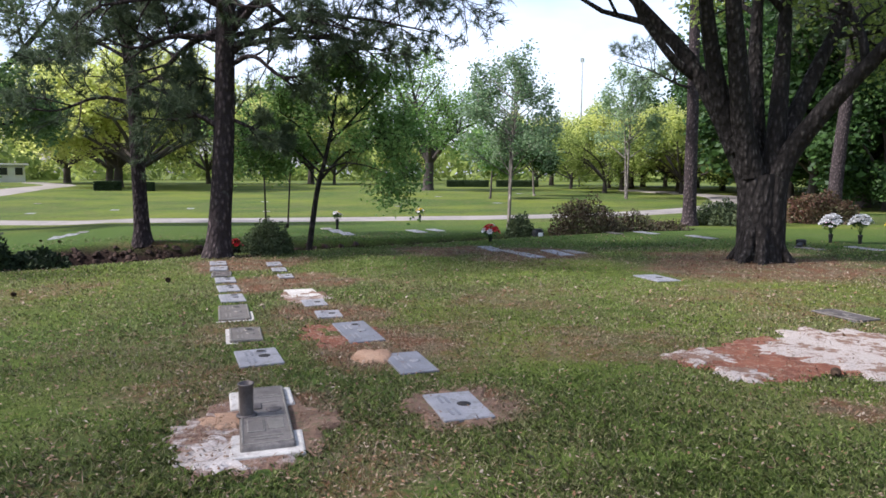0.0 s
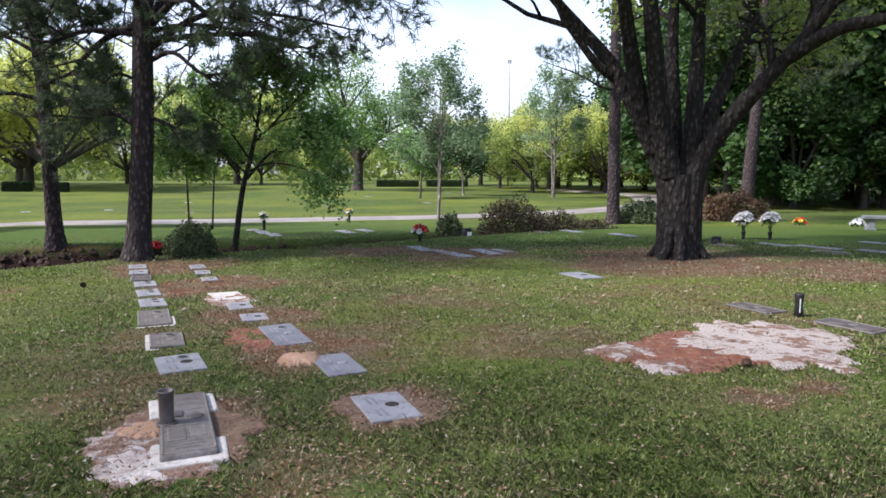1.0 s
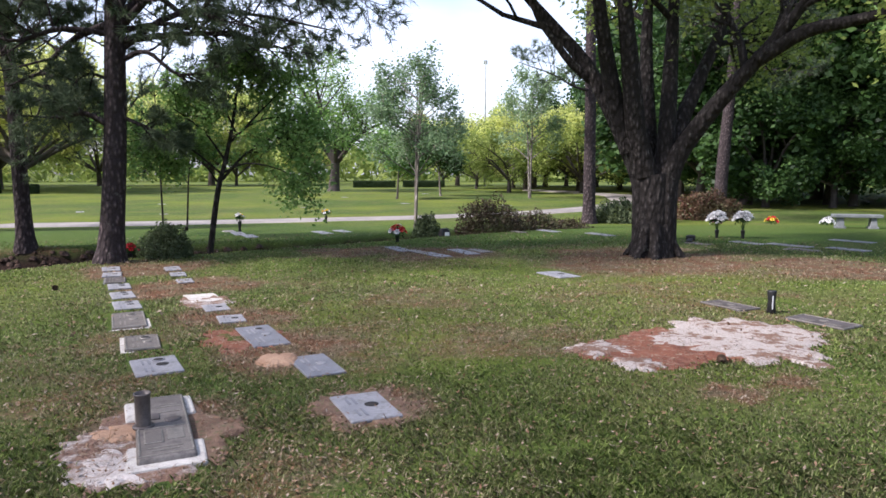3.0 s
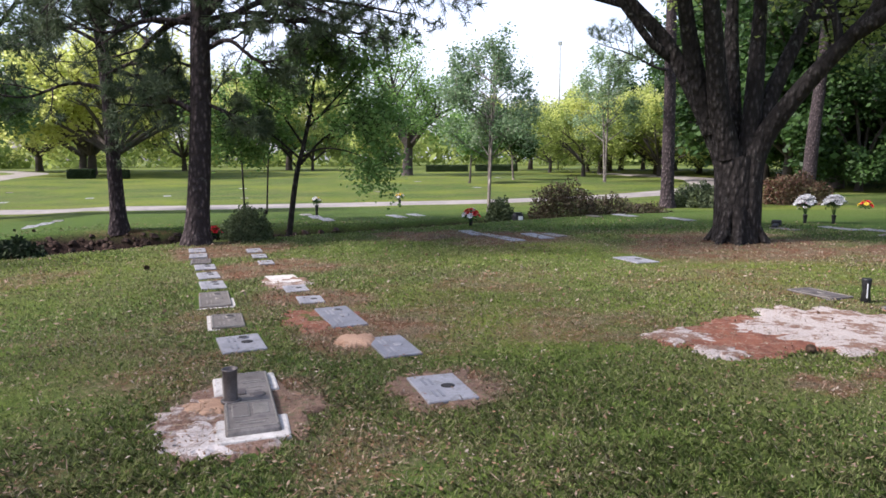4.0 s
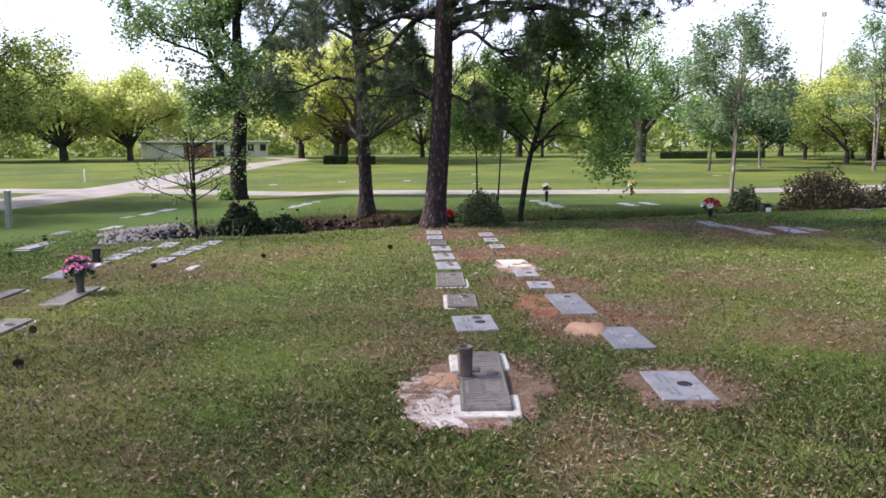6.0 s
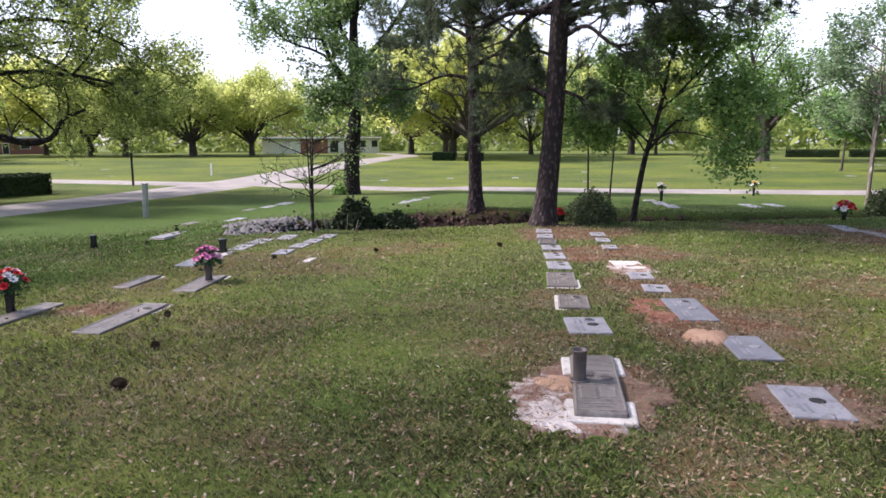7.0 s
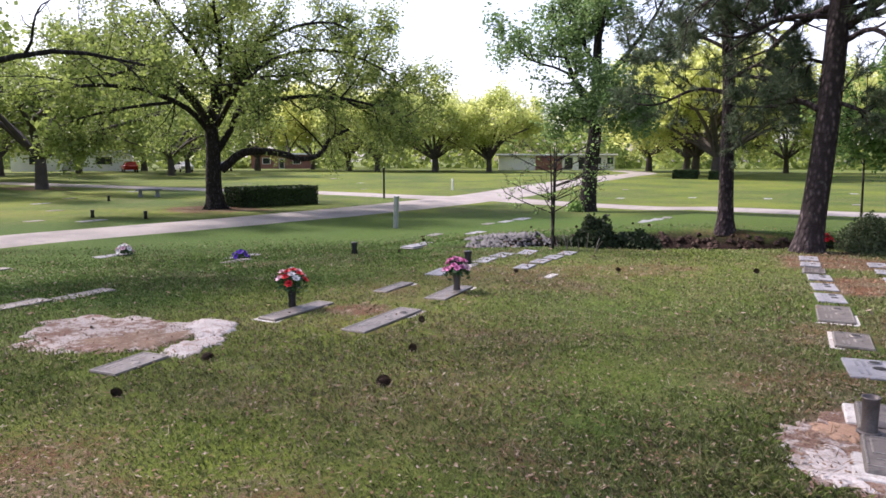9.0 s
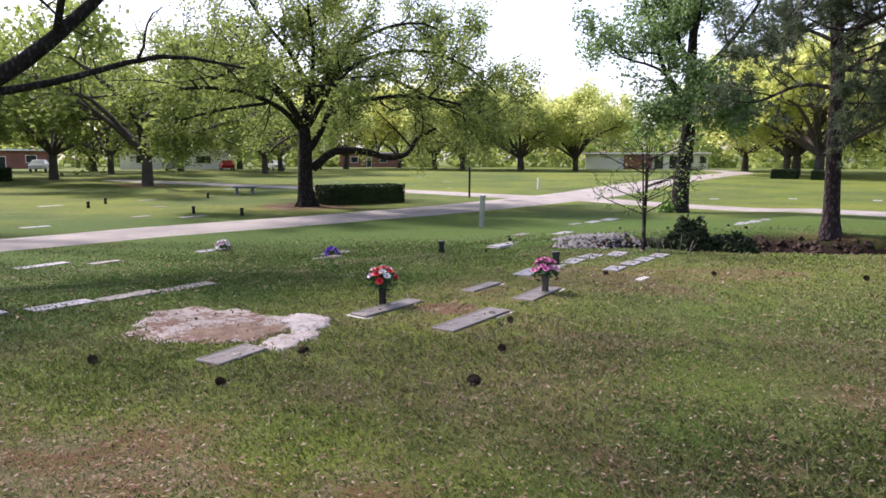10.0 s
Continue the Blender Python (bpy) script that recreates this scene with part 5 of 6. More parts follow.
# ---- flowers and vases ----
def blossom_mesh(name, material, size, petals=7, rng=None):
    """A double ring of cupped petals."""
    v, f = [], []
    for ring, (tilt, reach) in enumerate(((0.25, 1.0), (0.75, 0.75), (1.2, 0.5))):
        for i in range(petals):
            a = 2 * math.pi * (i + 0.5 * ring) / petals
            out = np.array([math.cos(a) * math.cos(tilt), math.sin(a) * math.cos(tilt), math.sin(tilt)])
            side = np.array([-math.sin(a), math.cos(a), 0])
            b = len(v)
            v += [out * 0.08 * size, out * size * reach * 0.6 + side * size * 0.28 * reach, out * size * reach + [0, 0, size * 0.12], out * size * reach * 0.6 - side * size * 0.28 * reach]
            f.append((b, b + 1, b + 2, b + 3))
    return fast_mesh(name, np.array(v), np.array(f), material)


BLOSSOMS = {}


def bouquet(name, x, y, label, colours, tall=0.24, wide=0.13, count=16, size=0.045, body=BRONZE_DARK, lift=0.0, vase=True, up=0.1):
    """A vase with a domed bunch of cloth flowers."""
    rng = np.random.default_rng(int(abs(x * 100 + y * 10)))
    t = thing(name, at(x, y, 0, lift - 0.02), label, "flowers")
    if vase:
        part("vase", lathe([(0.035, 0), (0.042, 0.01), (0.036, tall * 0.35), (0.05, tall * 0.9), (0.056, tall), (0.046, tall)], 16), body, t)
    stems, tips = [], []
    for i in range(count):
        a, r = 2.4 * i, wide * math.sqrt((i + 0.5) / count)
        p = np.array([math.cos(a) * r, math.sin(a) * r, tall + up + 0.8 * wide * (1 - (r / wide) ** 2) + rng.normal() * 0.012])
        tips.append(p)
        stems.append((np.array([[0, 0, tall * 0.8], p * [0.4, 0.4, 0.75] + [0, 0, 0.03], p]), np.array([0.004, 0.003, 0.003]), 4))
    part("stems", tubes(stems, "stems", STEM), None, t)
    n = count * 9
    c = np.array([tips[i % count] * [0.8, 0.8, 1] + rng.normal(size=3) * 0.03 - [0, 0, 0.05] for i in range(n)])
    a = unit(rng, n)
    b = np.cross(a, unit(rng, n))
    part("foliage", cards(c, a * 0.035, b * 0.035, "foliage", STEM), None, t)
    for i, p in enumerate(tips):
        key = (colours[i % len(colours)].name, size)
        if key not in BLOSSOMS:
            BLOSSOMS[key] = blossom_mesh("blossom", colours[i % len(colours)], size)
        o = part("blossom", BLOSSOMS[key], None, t)
        d = Vector(p - np.array([0, 0, tall * 0.6]))
        o.matrix_basis = Matrix.Translation(p) @ d.to_track_quat("Z", "Y").to_matrix().to_4x4()
    return t


bouquet("flower_vase", -6.38, 3.78, "bronze vase of red and white cloth flowers on a marker", (PETAL_RED, PETAL_WHITE, PETAL_RED, PETAL_ROSE), 0.22, 0.15, 20, 0.05, METAL_DARK, 0.03, True, 0.05)
bouquet("flower_vase", -5.84, 5.66, "grey vase of pink cloth flowers on a marker", (PETAL_PINK, PETAL_ROSE, PETAL_PINK, PETAL_PINK, PETAL_WHITE), 0.21, 0.14, 22, 0.05, BRONZE_DARK, 0.03, True, 0.05)
bouquet("flower_vase", 8.56, 15.77, "black vase of white cloth lilies", (PETAL_WHITE,), 0.22, 0.2, 18, 0.11, METAL_DARK, 0.0, True, 0.24)
bouquet("flower_vase", 9.1, 15.56, "black vase of white cloth lilies", (PETAL_WHITE,), 0.22, 0.2, 18, 0.11, METAL_DARK, 0.0, True, 0.24)
bouquet("flower_vase", 0.89, 15.6, "dark vase of red and white cloth flowers", (PETAL_WHITE, PETAL_RED, PETAL_RED), 0.17, 0.18, 16, 0.085, METAL_DARK, 0, True, 0.06)
bouquet("flower_vase", -4.72, 15.2, "vase of bright red cloth flowers behind a pine", (PETAL_RED,), 0.14, 0.14, 14, 0.07, METAL_DARK, 0, True, 0.06)
bouquet("flower_bunch", -12.1, 6.35, "low bunch of purple cloth flowers", (PETAL_PURPLE,), 0.03, 0.14, 12, 0.06, METAL_DARK, 0, False, 0.03)
bouquet("flower_bunch", -15.2, 5.4, "low bunch of white and pink cloth flowers", (PETAL_WHITE, PETAL_ROSE), 0.05, 0.16, 12, 0.07, METAL_DARK, 0, False, 0.05)
bouquet("flower_vase", -1.2, 27.2, "vase of yellow cloth flowers on the far lawn", (PETAL_YELLOW, PETAL_WHITE), 0.3, 0.16, 10, 0.09, METAL_DARK)
bouquet("flower_vase", -3.1, 19.0, "dark vase of yellow and white cloth flowers", (PETAL_YELLOW, PETAL_WHITE, PETAL_WHITE), 0.3, 0.12, 10, 0.06, METAL_DARK)
bouquet("flower_bunch", 14.0, 22.2, "bunch of red and orange cloth flowers", (PETAL_RED, PETAL_YELLOW), 0.05, 0.2, 12, 0.09, METAL_DARK, 0, False, 0.08)
bouquet("flower_bunch", 14.9, 20.6, "bunch of white cloth flowers in the grass", (PETAL_WHITE,), 0.04, 0.2, 12, 0.09, METAL_DARK, 0, False, 0.05)
bouquet("flower_bunch", 7.2, 15.6, "bunch of white cloth flowers behind the oak", (PETAL_WHITE,), 0.25, 0.14, 10, 0.07, METAL_DARK, 0, True, 0.2)
bouquet("flower_bunch", 13.0, 24.0, "bunch of pink cloth flowers before the wood", (PETAL_PINK, PETAL_WHITE), 0.05, 0.2, 10, 0.08, METAL_DARK, 0, False, 0.08)


def small_vase(x, y, tall, wide, label, band=False):
    t = thing("grave_vase", at(x, y), label, "vase")
    part("body", lathe([(wide * 0.8, 0), (wide, 0.02), (wide * 0.75, tall * 0.5), (wide, tall * 0.95), (wide * 0.95, tall), (wide * 0.7, tall)], 16), METAL_DARK, t)
    # a thin white strip paints the highlight on the dark metal
    if band:
        part("highlight_band", box(0.012, 0.004, tall * 0.6, (-0.25 * wide, -wide * 0.86, tall * 0.2), 0.001), WHITE_PAINT, t, "pale strip standing for a highlight on the metal")


small_vase(4.48, 7.0, 0.25, 0.05, "upright black metal vase between two bronze markers", True)
small_vase(-10.2, 7.55, 0.22, 0.06, "small black metal grave vase in the grass")
small_vase(-7.2, 7.31, 0.2, 0.06, "small black metal grave vase in the grass")
for vx, vy in ((-24.2, 9.5), (-26.0, 8.4), (-31.5, 6.0), (-34.0, 7.2), (-36.0, 12.5), (-28.5, 18.0), (-29.5, 20.0)):
    small_vase(vx, vy, 0.27, 0.07, "dark metal grave vase on the lawn")
bag = thing("dark_bag", at(2.15, 17.2, 20), "dark bag with a pale patch lying in the grass", "bag")
part("body", box(0.32, 0.22, 0.3, (0, 0, 0), 0.06, 0, 2, 0.8), METAL_DARK, bag)
part("patch", box(0.12, 0.02, 0.1, (0.02, -0.11, 0.12), 0.004), WHITE_PAINT, bag)
part("strap", lathe([(0.1, 0.0), (0.1, 0.015), (0.08, 0.02)], 14, (0, 0, 0.29)), RUBBER, bag)


def bench(x, y, yaw, long, deep, tall, label, material):
    """A stone bench: a slab on two shaped pedestals."""
    t = thing("stone_bench", at(x, y, yaw), label, "bench")
    part("seat", box(long, deep, tall * 0.22, (0, 0, tall * 0.78), 0.012, 0, 2), material, t)
    for s in (-1, 1):
        leg = part("leg", box(long * 0.14, deep * 0.75, tall * 0.62, (s * long * 0.33, 0, tall * 0.16), 0.01, 0, 1, 0.8), material, t)
        part("foot", box(long * 0.2, deep * 0.85, tall * 0.18, (s * long * 0.33, 0, -0.01), 0.008), material, leg)


bench(14.05, 18.2, -24, 1.25, 0.38, 0.4, "grey granite bench on two pedestals", BENCH_STONE)
bench(0.25, 16.3, -25, 0.66, 0.3, 0.2, "low dark granite bench marker", GRANITE_DARK)
bench(-38.5, 15.5, 75, 1.3, 0.4, 0.45, "grey granite bench under the oaks", BENCH_STONE)
ring = thing("lawn_edging", at(7.5, 15.0, 60), "dark metal edging lying beside the oak", "edging")
part("bar", box(0.9, 0.12, 0.06, (0, 0, 0), 0.02), METAL_DARK, ring)
part("bracket", box(0.2, 0.2, 0.12, (0.3, 0, 0), 0.02), METAL_DARK, ring)

post = thing("marker_post", pose(-15.81, 13.43, on(-15.81, 13.43, -0.05), 3, 5, 10), "leaning weathered grey post beside the lane", "post")
part("shaft", box(0.14, 0.1, 0.95, (0, 0, 0), 0.012), POST_GREY, post)
part("cap", box(0.15, 0.11, 0.05, (0, 0, 0.95), 0.01), POST_GREY, post)
sign = thing("sign_post", at(-28.92, 24.08, 30), "thin dark sign post at the lane junction", "post")
part("shaft", box(0.09, 0.09, 1.65, (0, 0, -0.05), 0.01), METAL_DARK, sign)
part("collar", box(0.12, 0.12, 0.1, (0, 0, 1.5), 0.01), METAL_DARK, sign)
stake = thing("white_stake", at(-33.0, 33.5), "short white plastic stake on the lawn", "stake")
part("shaft", box(0.09, 0.09, 0.8, (0, 0, -0.05), 0.01), WHITE_PAINT, stake)
mast = thing("radio_mast", at(16.8, 92.0), "thin far-off radio mast over the trees", "mast")
part("shaft", lathe([(0.12, 0), (0.12, 9.0), (0.08, 16.3)], 8), POST_GREY, mast)
part("antenna", box(0.5, 0.12, 0.5, (0, 0, 15.9), 0.02), POST_GREY, mast)


# ---- stones on the ditch head, cones, twigs ----
def stone_mesh(seed):
    rng = np.random.default_rng(seed)
    bm = bmesh.new()
    bmesh.ops.create_icosphere(bm, subdivisions=1, radius=0.5)
    for v in bm.verts:
        v.co *= 1 + rng.uniform(-0.25, 0.2)
        v.co.z *= 0.6
    me = bpy.data.meshes.new("stone")
    bm.to_mesh(me)
    bm.free()
    me.materials.append(STONE)
    return me


STONES = [stone_mesh(s) for s in range(6)]
bed = thing("stone_bank", pose(0, 0, 0), "loose grey rubble stones at the head of the ditch", "stones")
rs = random.Random(8)
for i in range(280):
    u, v = rs.uniform(0, 1), rs.uniform(0, 1)
    x = -9.35 + 1.25 * (2 * u - 1) * math.sqrt(1 - (2 * v - 1) ** 2) + 0.25 * (2 * v - 1)
    y = 11.35 + 1.1 * (2 * v - 1) - 0.3 * (2 * u - 1)
    s = rs.uniform(0.06, 0.14)
    o = part("stone", STONES[i % 6], None, bed)
    o.matrix_basis = pose(x, y, on(x, y, 0.2 * s), rs.uniform(0, 40), rs.uniform(0, 40), rs.uniform(0, 360)) @ Matrix.Diagonal((s, s * rs.uniform(0.7, 1.2), s, 1))


def cone_mesh():
    """A pine cone: a core with rows of lifted scales."""
    v, f = [], []
    for i in range(90):
        q = (i + 0.5) / 90
        a = 2.4 * i
        r = 0.036 * math.sin(math.pi * (0.12 + 0.83 * q)) ** 0.8
        out = np.array([math.cos(a), math.sin(a), 0.0])
        side = np.array([-math.sin(a), math.cos(a), 0.0])
        p = np.array([0, 0, 0.1 * q - 0.05])
        b = len(v)
        v += [p + out * r * 0.2, p + out * r - side * 0.009 + [0, 0, 0.004], p + out * (r + 0.006) + [0, 0, 0.012], p + out * r + side * 0.009 + [0, 0, 0.004]]
        f.append((b, b + 1, b + 2, b + 3))
    a = np.linspace(0, 2 * np.pi, 9)[:-1]
    b = len(v)
    for z, r in ((-0.048, 0.012), (-0.02, 0.024), (0.02, 0.02), (0.048, 0.006)):
        v += [np.array([math.cos(t) * r, math.sin(t) * r, z]) for t in a]
    for k in range(3):
        f += [(b + 8 * k + j, b + 8 * k + (j + 1) % 8, b + 8 * k + 8 + (j + 1) % 8, b + 8 * k + 8 + j) for j in range(8)]
    return fast_mesh("pine_cone", np.array(v), np.array(f), CONE)


CONE_MESH = cone_mesh()
for i, (x, y) in enumerate(((-3.8, 2.83), (-4.29, 3.54), (-4.83, 1.46), (-5.2, 2.26), (-4.97, 4.28), (-5.9, 0.9), (-6.2, 7.2), (-3.9, 9.5), (-5.3, 8.3), (2.9, 5.15), (-9.5, 8.0), (-11.5, 10.5), (-12.6, 11.5), (-10.4, 14.8), (-9.5, 16.0), (-11.0, 16.6), (-12.0, 15.0), (-8.6, 15.2))):
    o = part("pine_cone", CONE_MESH, None)
    o.matrix_basis = pose(x, y, on(x, y, 0.03), 80 + 12 * math.sin(i), 0, 57 * i) @ Matrix.Scale(1.05 if i == 0 else 0.82 + 0.14 * math.sin(i * 3), 4)
    tagged(o, "brown open pine cone lying in the grass", "pine cone", "fallen pine cones")


stalks = thing("dry_stalks", at(-6.95, 9.75), "pale dry stalks standing among dark ferns", "dry stalks")
rd = np.random.default_rng(9)
for i in range(8):
    q = curve_points(rd, (rd.normal() * 0.14 + (0.25 if i % 2 else -0.1), rd.normal() * 0.05, -0.05), (rd.normal() * 0.2, 0, 1), rd.uniform(0.25, 0.42), 4, 0.1, 0.0)
    part("stalk", tubes([(q, np.linspace(0.008, 0.004, 5), 5)], "stalk", BARK_PALE), None, stalks)


# ---- far buildings and parked cars ----
def building(x, y, yaw, long, deep, tall, label, wall, openings, brick=None):
    """A low building: walls, flat roof with a fascia, doors and windows set into it."""
    t = thing("building", at(x, y, yaw), label, "building")
    body = part("wall", box(long, deep, tall + 0.3, (0, 0, -0.3), 0.03), wall, t)
    roof = part("roof", box(long + 0.9, deep + 0.9, 0.35, (0, 0, tall), 0.04), ROOF, t)
    part("fascia", box(long + 1.0, 0.12, 0.25, (0, -deep / 2 - 0.5, tall + 0.04), 0.02), WHITE_PAINT, roof)
    if brick:
        part("brick_front", box(brick[1], 0.25, tall - 0.05, (brick[0], -deep / 2 - 0.12, 0), 0.02), BRICK_FAR, t)
    for ox, ow, oh, oz in openings:
        w = part("window", box(ow, 0.12, oh, (ox, -deep / 2 - 0.02, oz), 0.02), WHITE_PAINT, t)
        part("pane", box(ow - 0.2, 0.06, oh - 0.2, (ox, -deep / 2 - 0.08, oz + 0.1), 0.0), GLASS, w)
    return t


building(-75.5, 104.0, 35, 20, 9, 2.5, "long white low building with a brick front and flat roof", WHITE_PAINT, [(2.2, 1.6, 2.2, 0.1), (4.6, 1.6, 2.2, 0.1), (7.2, 1.2, 1.3, 1.0), (9.2, 1.2, 1.3, 1.0)], (-1.2, 4.6))
building(-128.0, 80.0, 58, 12, 8, 2.8, "low brick house behind the trees", BRICK_FAR, [(-3, 1.6, 1.3, 0.9), (0, 1.1, 2.0, 0), (3, 1.6, 1.3, 0.9)])
building(-116.0, 36.0, 73, 16, 8, 2.8, "low pale house behind the trees", WHITE_PAINT, [(-5, 1.6, 1.3, 0.9), (-1, 1.1, 2.0, 0), (4, 2.4, 1.3, 0.9)])
building(-134.0, 14.0, 84, 14, 8, 2.8, "low brick house behind the trees", BRICK_FAR, [(-4, 1.6, 1.3, 0.9), (0, 1.1, 2.0, 0), (4, 1.6, 1.3, 0.9)])


def car(x, y, yaw, paint, label):
    """A parked car from its side profile, with glass, wheels and lights."""
    t = thing("car", at(x, y, yaw), label, "car")
    side = [(-2.1, 0.35), (-2.15, 0.8), (-1.9, 0.95), (-1.1, 1.02), (1.0, 1.0), (2.0, 0.85), (2.2, 0.6), (2.15, 0.32)]
    top = [(-1.75, 0.94), (-1.2, 1.42), (0.1, 1.46), (1.05, 0.98)]

    def loft(profile, w0, w1):
        bm = bmesh.new()
        a = [bm.verts.new((px, -(w0 if pz < 1.1 else w1), pz)) for px, pz in profile]
        b = [bm.verts.new((px, (w0 if pz < 1.1 else w1), pz)) for px, pz in profile]
        bm.faces.new(a)
        bm.faces.new(b[::-1])
        for i in range(len(profile)):
            k = (i + 1) % len(profile)
            bm.faces.new((a[k], a[i], b[i], b[k]))
        bmesh.ops.recalc_face_normals(bm, faces=bm.faces)
        bmesh.ops.bevel(bm, geom=bm.edges[:], offset=0.05, segments=1, affect="EDGES")
        return bm

    part("body", loft(side, 0.86, 0.86), paint, t)
    part("roof", loft(top, 0.78, 0.62), paint, t)
    part("windscreen", loft([(px * 0.96 - 0.02, pz * 0.985) for px, pz in top], 0.8, 0.64), GLASS, t)
    for wx in (-1.35, 1.35):
        for wy in (-0.8, 0.8):
            w = part("wheel", lathe([(0.2, -0.1), (0.32, -0.08), (0.32, 0.08), (0.2, 0.1)], 16), RUBBER, t)
            w.matrix_basis = pose(wx, wy, 0.32, 90, 0, 0)
            part("rim", lathe([(0.19, -0.11), (0.19, 0.11)], 10), POST_GREY, w)
    for wy in (-0.6, 0.6):
        part("headlight", box(0.06, 0.3, 0.14, (2.16, wy, 0.62), 0.02), WHITE_PAINT, t)


for x, y, yaw, paint, label in ((-98, 30, 160, CAR_WHITE, "white car parked beyond the oaks"), (-97, 37, 165, CAR_RED, "red car parked beyond the oaks"), (-96, 44, 170, CAR_WHITE, "white car parked beyond the oaks"), (-99, 52, 150, CAR_GREY, "grey car parked beyond the oaks"), (-97, 14, 160, CAR_WHITE, "white car parked beyond the oaks")):
    car(x, y, yaw, paint, label)


# ---- far woods all round ----
def far_woods():
    rng = np.random.default_rng(77)
    n = 60000
    a = rng.uniform(0, 2 * np.pi, n)
    r = rng.uniform(150, 185, n)
    crest = 7.5 + 2.0 * np.sin(a * 9) + 1.6 * np.sin(a * 23 + 1) + 2.0 * np.sin(a * 61 + 2) + 1.2 * np.sin(a * 140)
    z = crest * rng.uniform(0, 1, n) ** 0.75
    c = np.stack([np.cos(a) * r, np.sin(a) * r, z], 1)
    u = unit(rng, n)
    w = np.cross(u, unit(rng, n))
    s = rng.uniform(0.6, 1.5, (n, 1))
    return cards(c, u * s, w * s, "far_woods", LEAF_OAK)


tagged(part("far_woods", far_woods(), None), "hazy green belt of distant woodland", "woods", kind="stuff")

# ---- grass, fallen leaves ----
HOLES = [(-1.126, 4.097, 0.2, 0.58)] + [(x, y, w / 2 + 0.01, l / 2 + 0.01) for x, y, w, l in ((-1.56, 5.55, 0.38, 0.54), (-1.9, 6.35, 0.37, 0.63), (-2.33, 7.38, 0.4, 0.92), (-2.62, 8.25, 0.32, 0.58), (-2.89, 8.95, 0.3, 0.52), (0.05, 4.39, 0.37, 0.56),
         (-0.32, 5.43, 0.34, 0.62), (-0.88, 6.51, 0.36, 0.86), (-1.3, 7.33, 0.3, 0.42), (-1.58, 7.98, 0.3, 0.42), (-1.86, 8.66, 0.38, 0.6), (4.25, 7.45, 0.36, 0.62), (4.72, 6.48, 0.36, 0.66), (-5.27, 4.07, 0.34, 1.12), (-6.2, 3.73, 0.3, 1.02), (-5.8, 5.5, 0.34, 0.95),
         (-6.5, 5.27, 0.26, 0.76), (-5.48, 1.8, 0.3, 0.56), (3.0, 10.1, 0.42, 0.66), (-6.95, 6.5, 0.28, 0.6), (-3.16, 9.67, 0.31, 0.52), (-3.4, 10.24, 0.3, 0.5), (-3.64, 10.85, 0.3, 0.5), (-3.87, 11.5, 0.3, 0.5))]


def clear_of(x, y, patches=True):
    """True where no marker or bare patch lies."""
    ok = np.ones(len(x), bool)
    c, s = math.cos(radians(ROW)), math.sin(radians(ROW))
    for a, b, w, l in HOLES:
        u, v = (x - a) * c + (y - b) * s, -(x - a) * s + (y - b) * c
        ok &= (np.abs(u) > w) | (np.abs(v) > l)
    if patches:
        rng = np.random.default_rng(4)
        for mid, turn, rad in EDGES:
            dx, dy = x - mid[0], y - mid[1]
            far = np.hypot(dx, dy) / np.interp(np.arctan2(dy, dx), turn, rad, period=2 * np.pi)
            ok &= far > 0.9 + 0.3 * (patchy(x, y, 0.15) - 0.5) + rng.normal(0, 0.06, len(x))
    return ok


def grass_material():
    k = Nodes("grass_blade")
    i, d = k.island(), k.attr("dry")
    g = k.ramp(i, (0.0, (0.055, 0.092, 0.02)), (0.5, (0.13, 0.19, 0.042)), (1.0, (0.25, 0.32, 0.085)))
    s = k.ramp(i, (0.0, (0.12, 0.086, 0.054)), (0.5, (0.24, 0.188, 0.124)), (1.0, (0.4, 0.34, 0.25)))
    # blades take the same painted shade and greener tone
    g = k.mix(k.math("MULTIPLY", k.attr("lush_shade"), 0.8), g, k.ramp(i, (0.0, (0.035, 0.075, 0.015)), (0.5, (0.06, 0.115, 0.022)), (1.0, (0.1, 0.165, 0.036))))
    c = k.mix(d, g, s)
    c = k.mix(1.0, c, k.ramp(k.noise(k.place(), 4.0, 4, 0.65), (0.32, (0.72, 0.74, 0.7)), (0.68, (1.25, 1.24, 1.2))), "MULTIPLY")
    k.done(c, 0.6, 0.0, 0.2)
    t = k.n.new("ShaderNodeBsdfTranslucent")
    k.l.new(c, t.inputs["Color"])
    m = k.n.new("ShaderNodeMixShader")
    m.inputs[0].default_value = 0.3
    k.l.new(k.bsdf.outputs[0], m.inputs[1])
    k.l.new(t.outputs[0], m.inputs[2])
    k.l.new(m.outputs[0], k.out.inputs["Surface"])
    return k.mat


GRASS = grass_material()


def scatter(rng, n, r0, r1):
    a = rng.uniform(radians(-48), radians(92), n)
    r = np.sqrt(rng.uniform(r0 * r0, r1 * r1, n))
    return -np.sin(a) * r, np.cos(a) * r, r


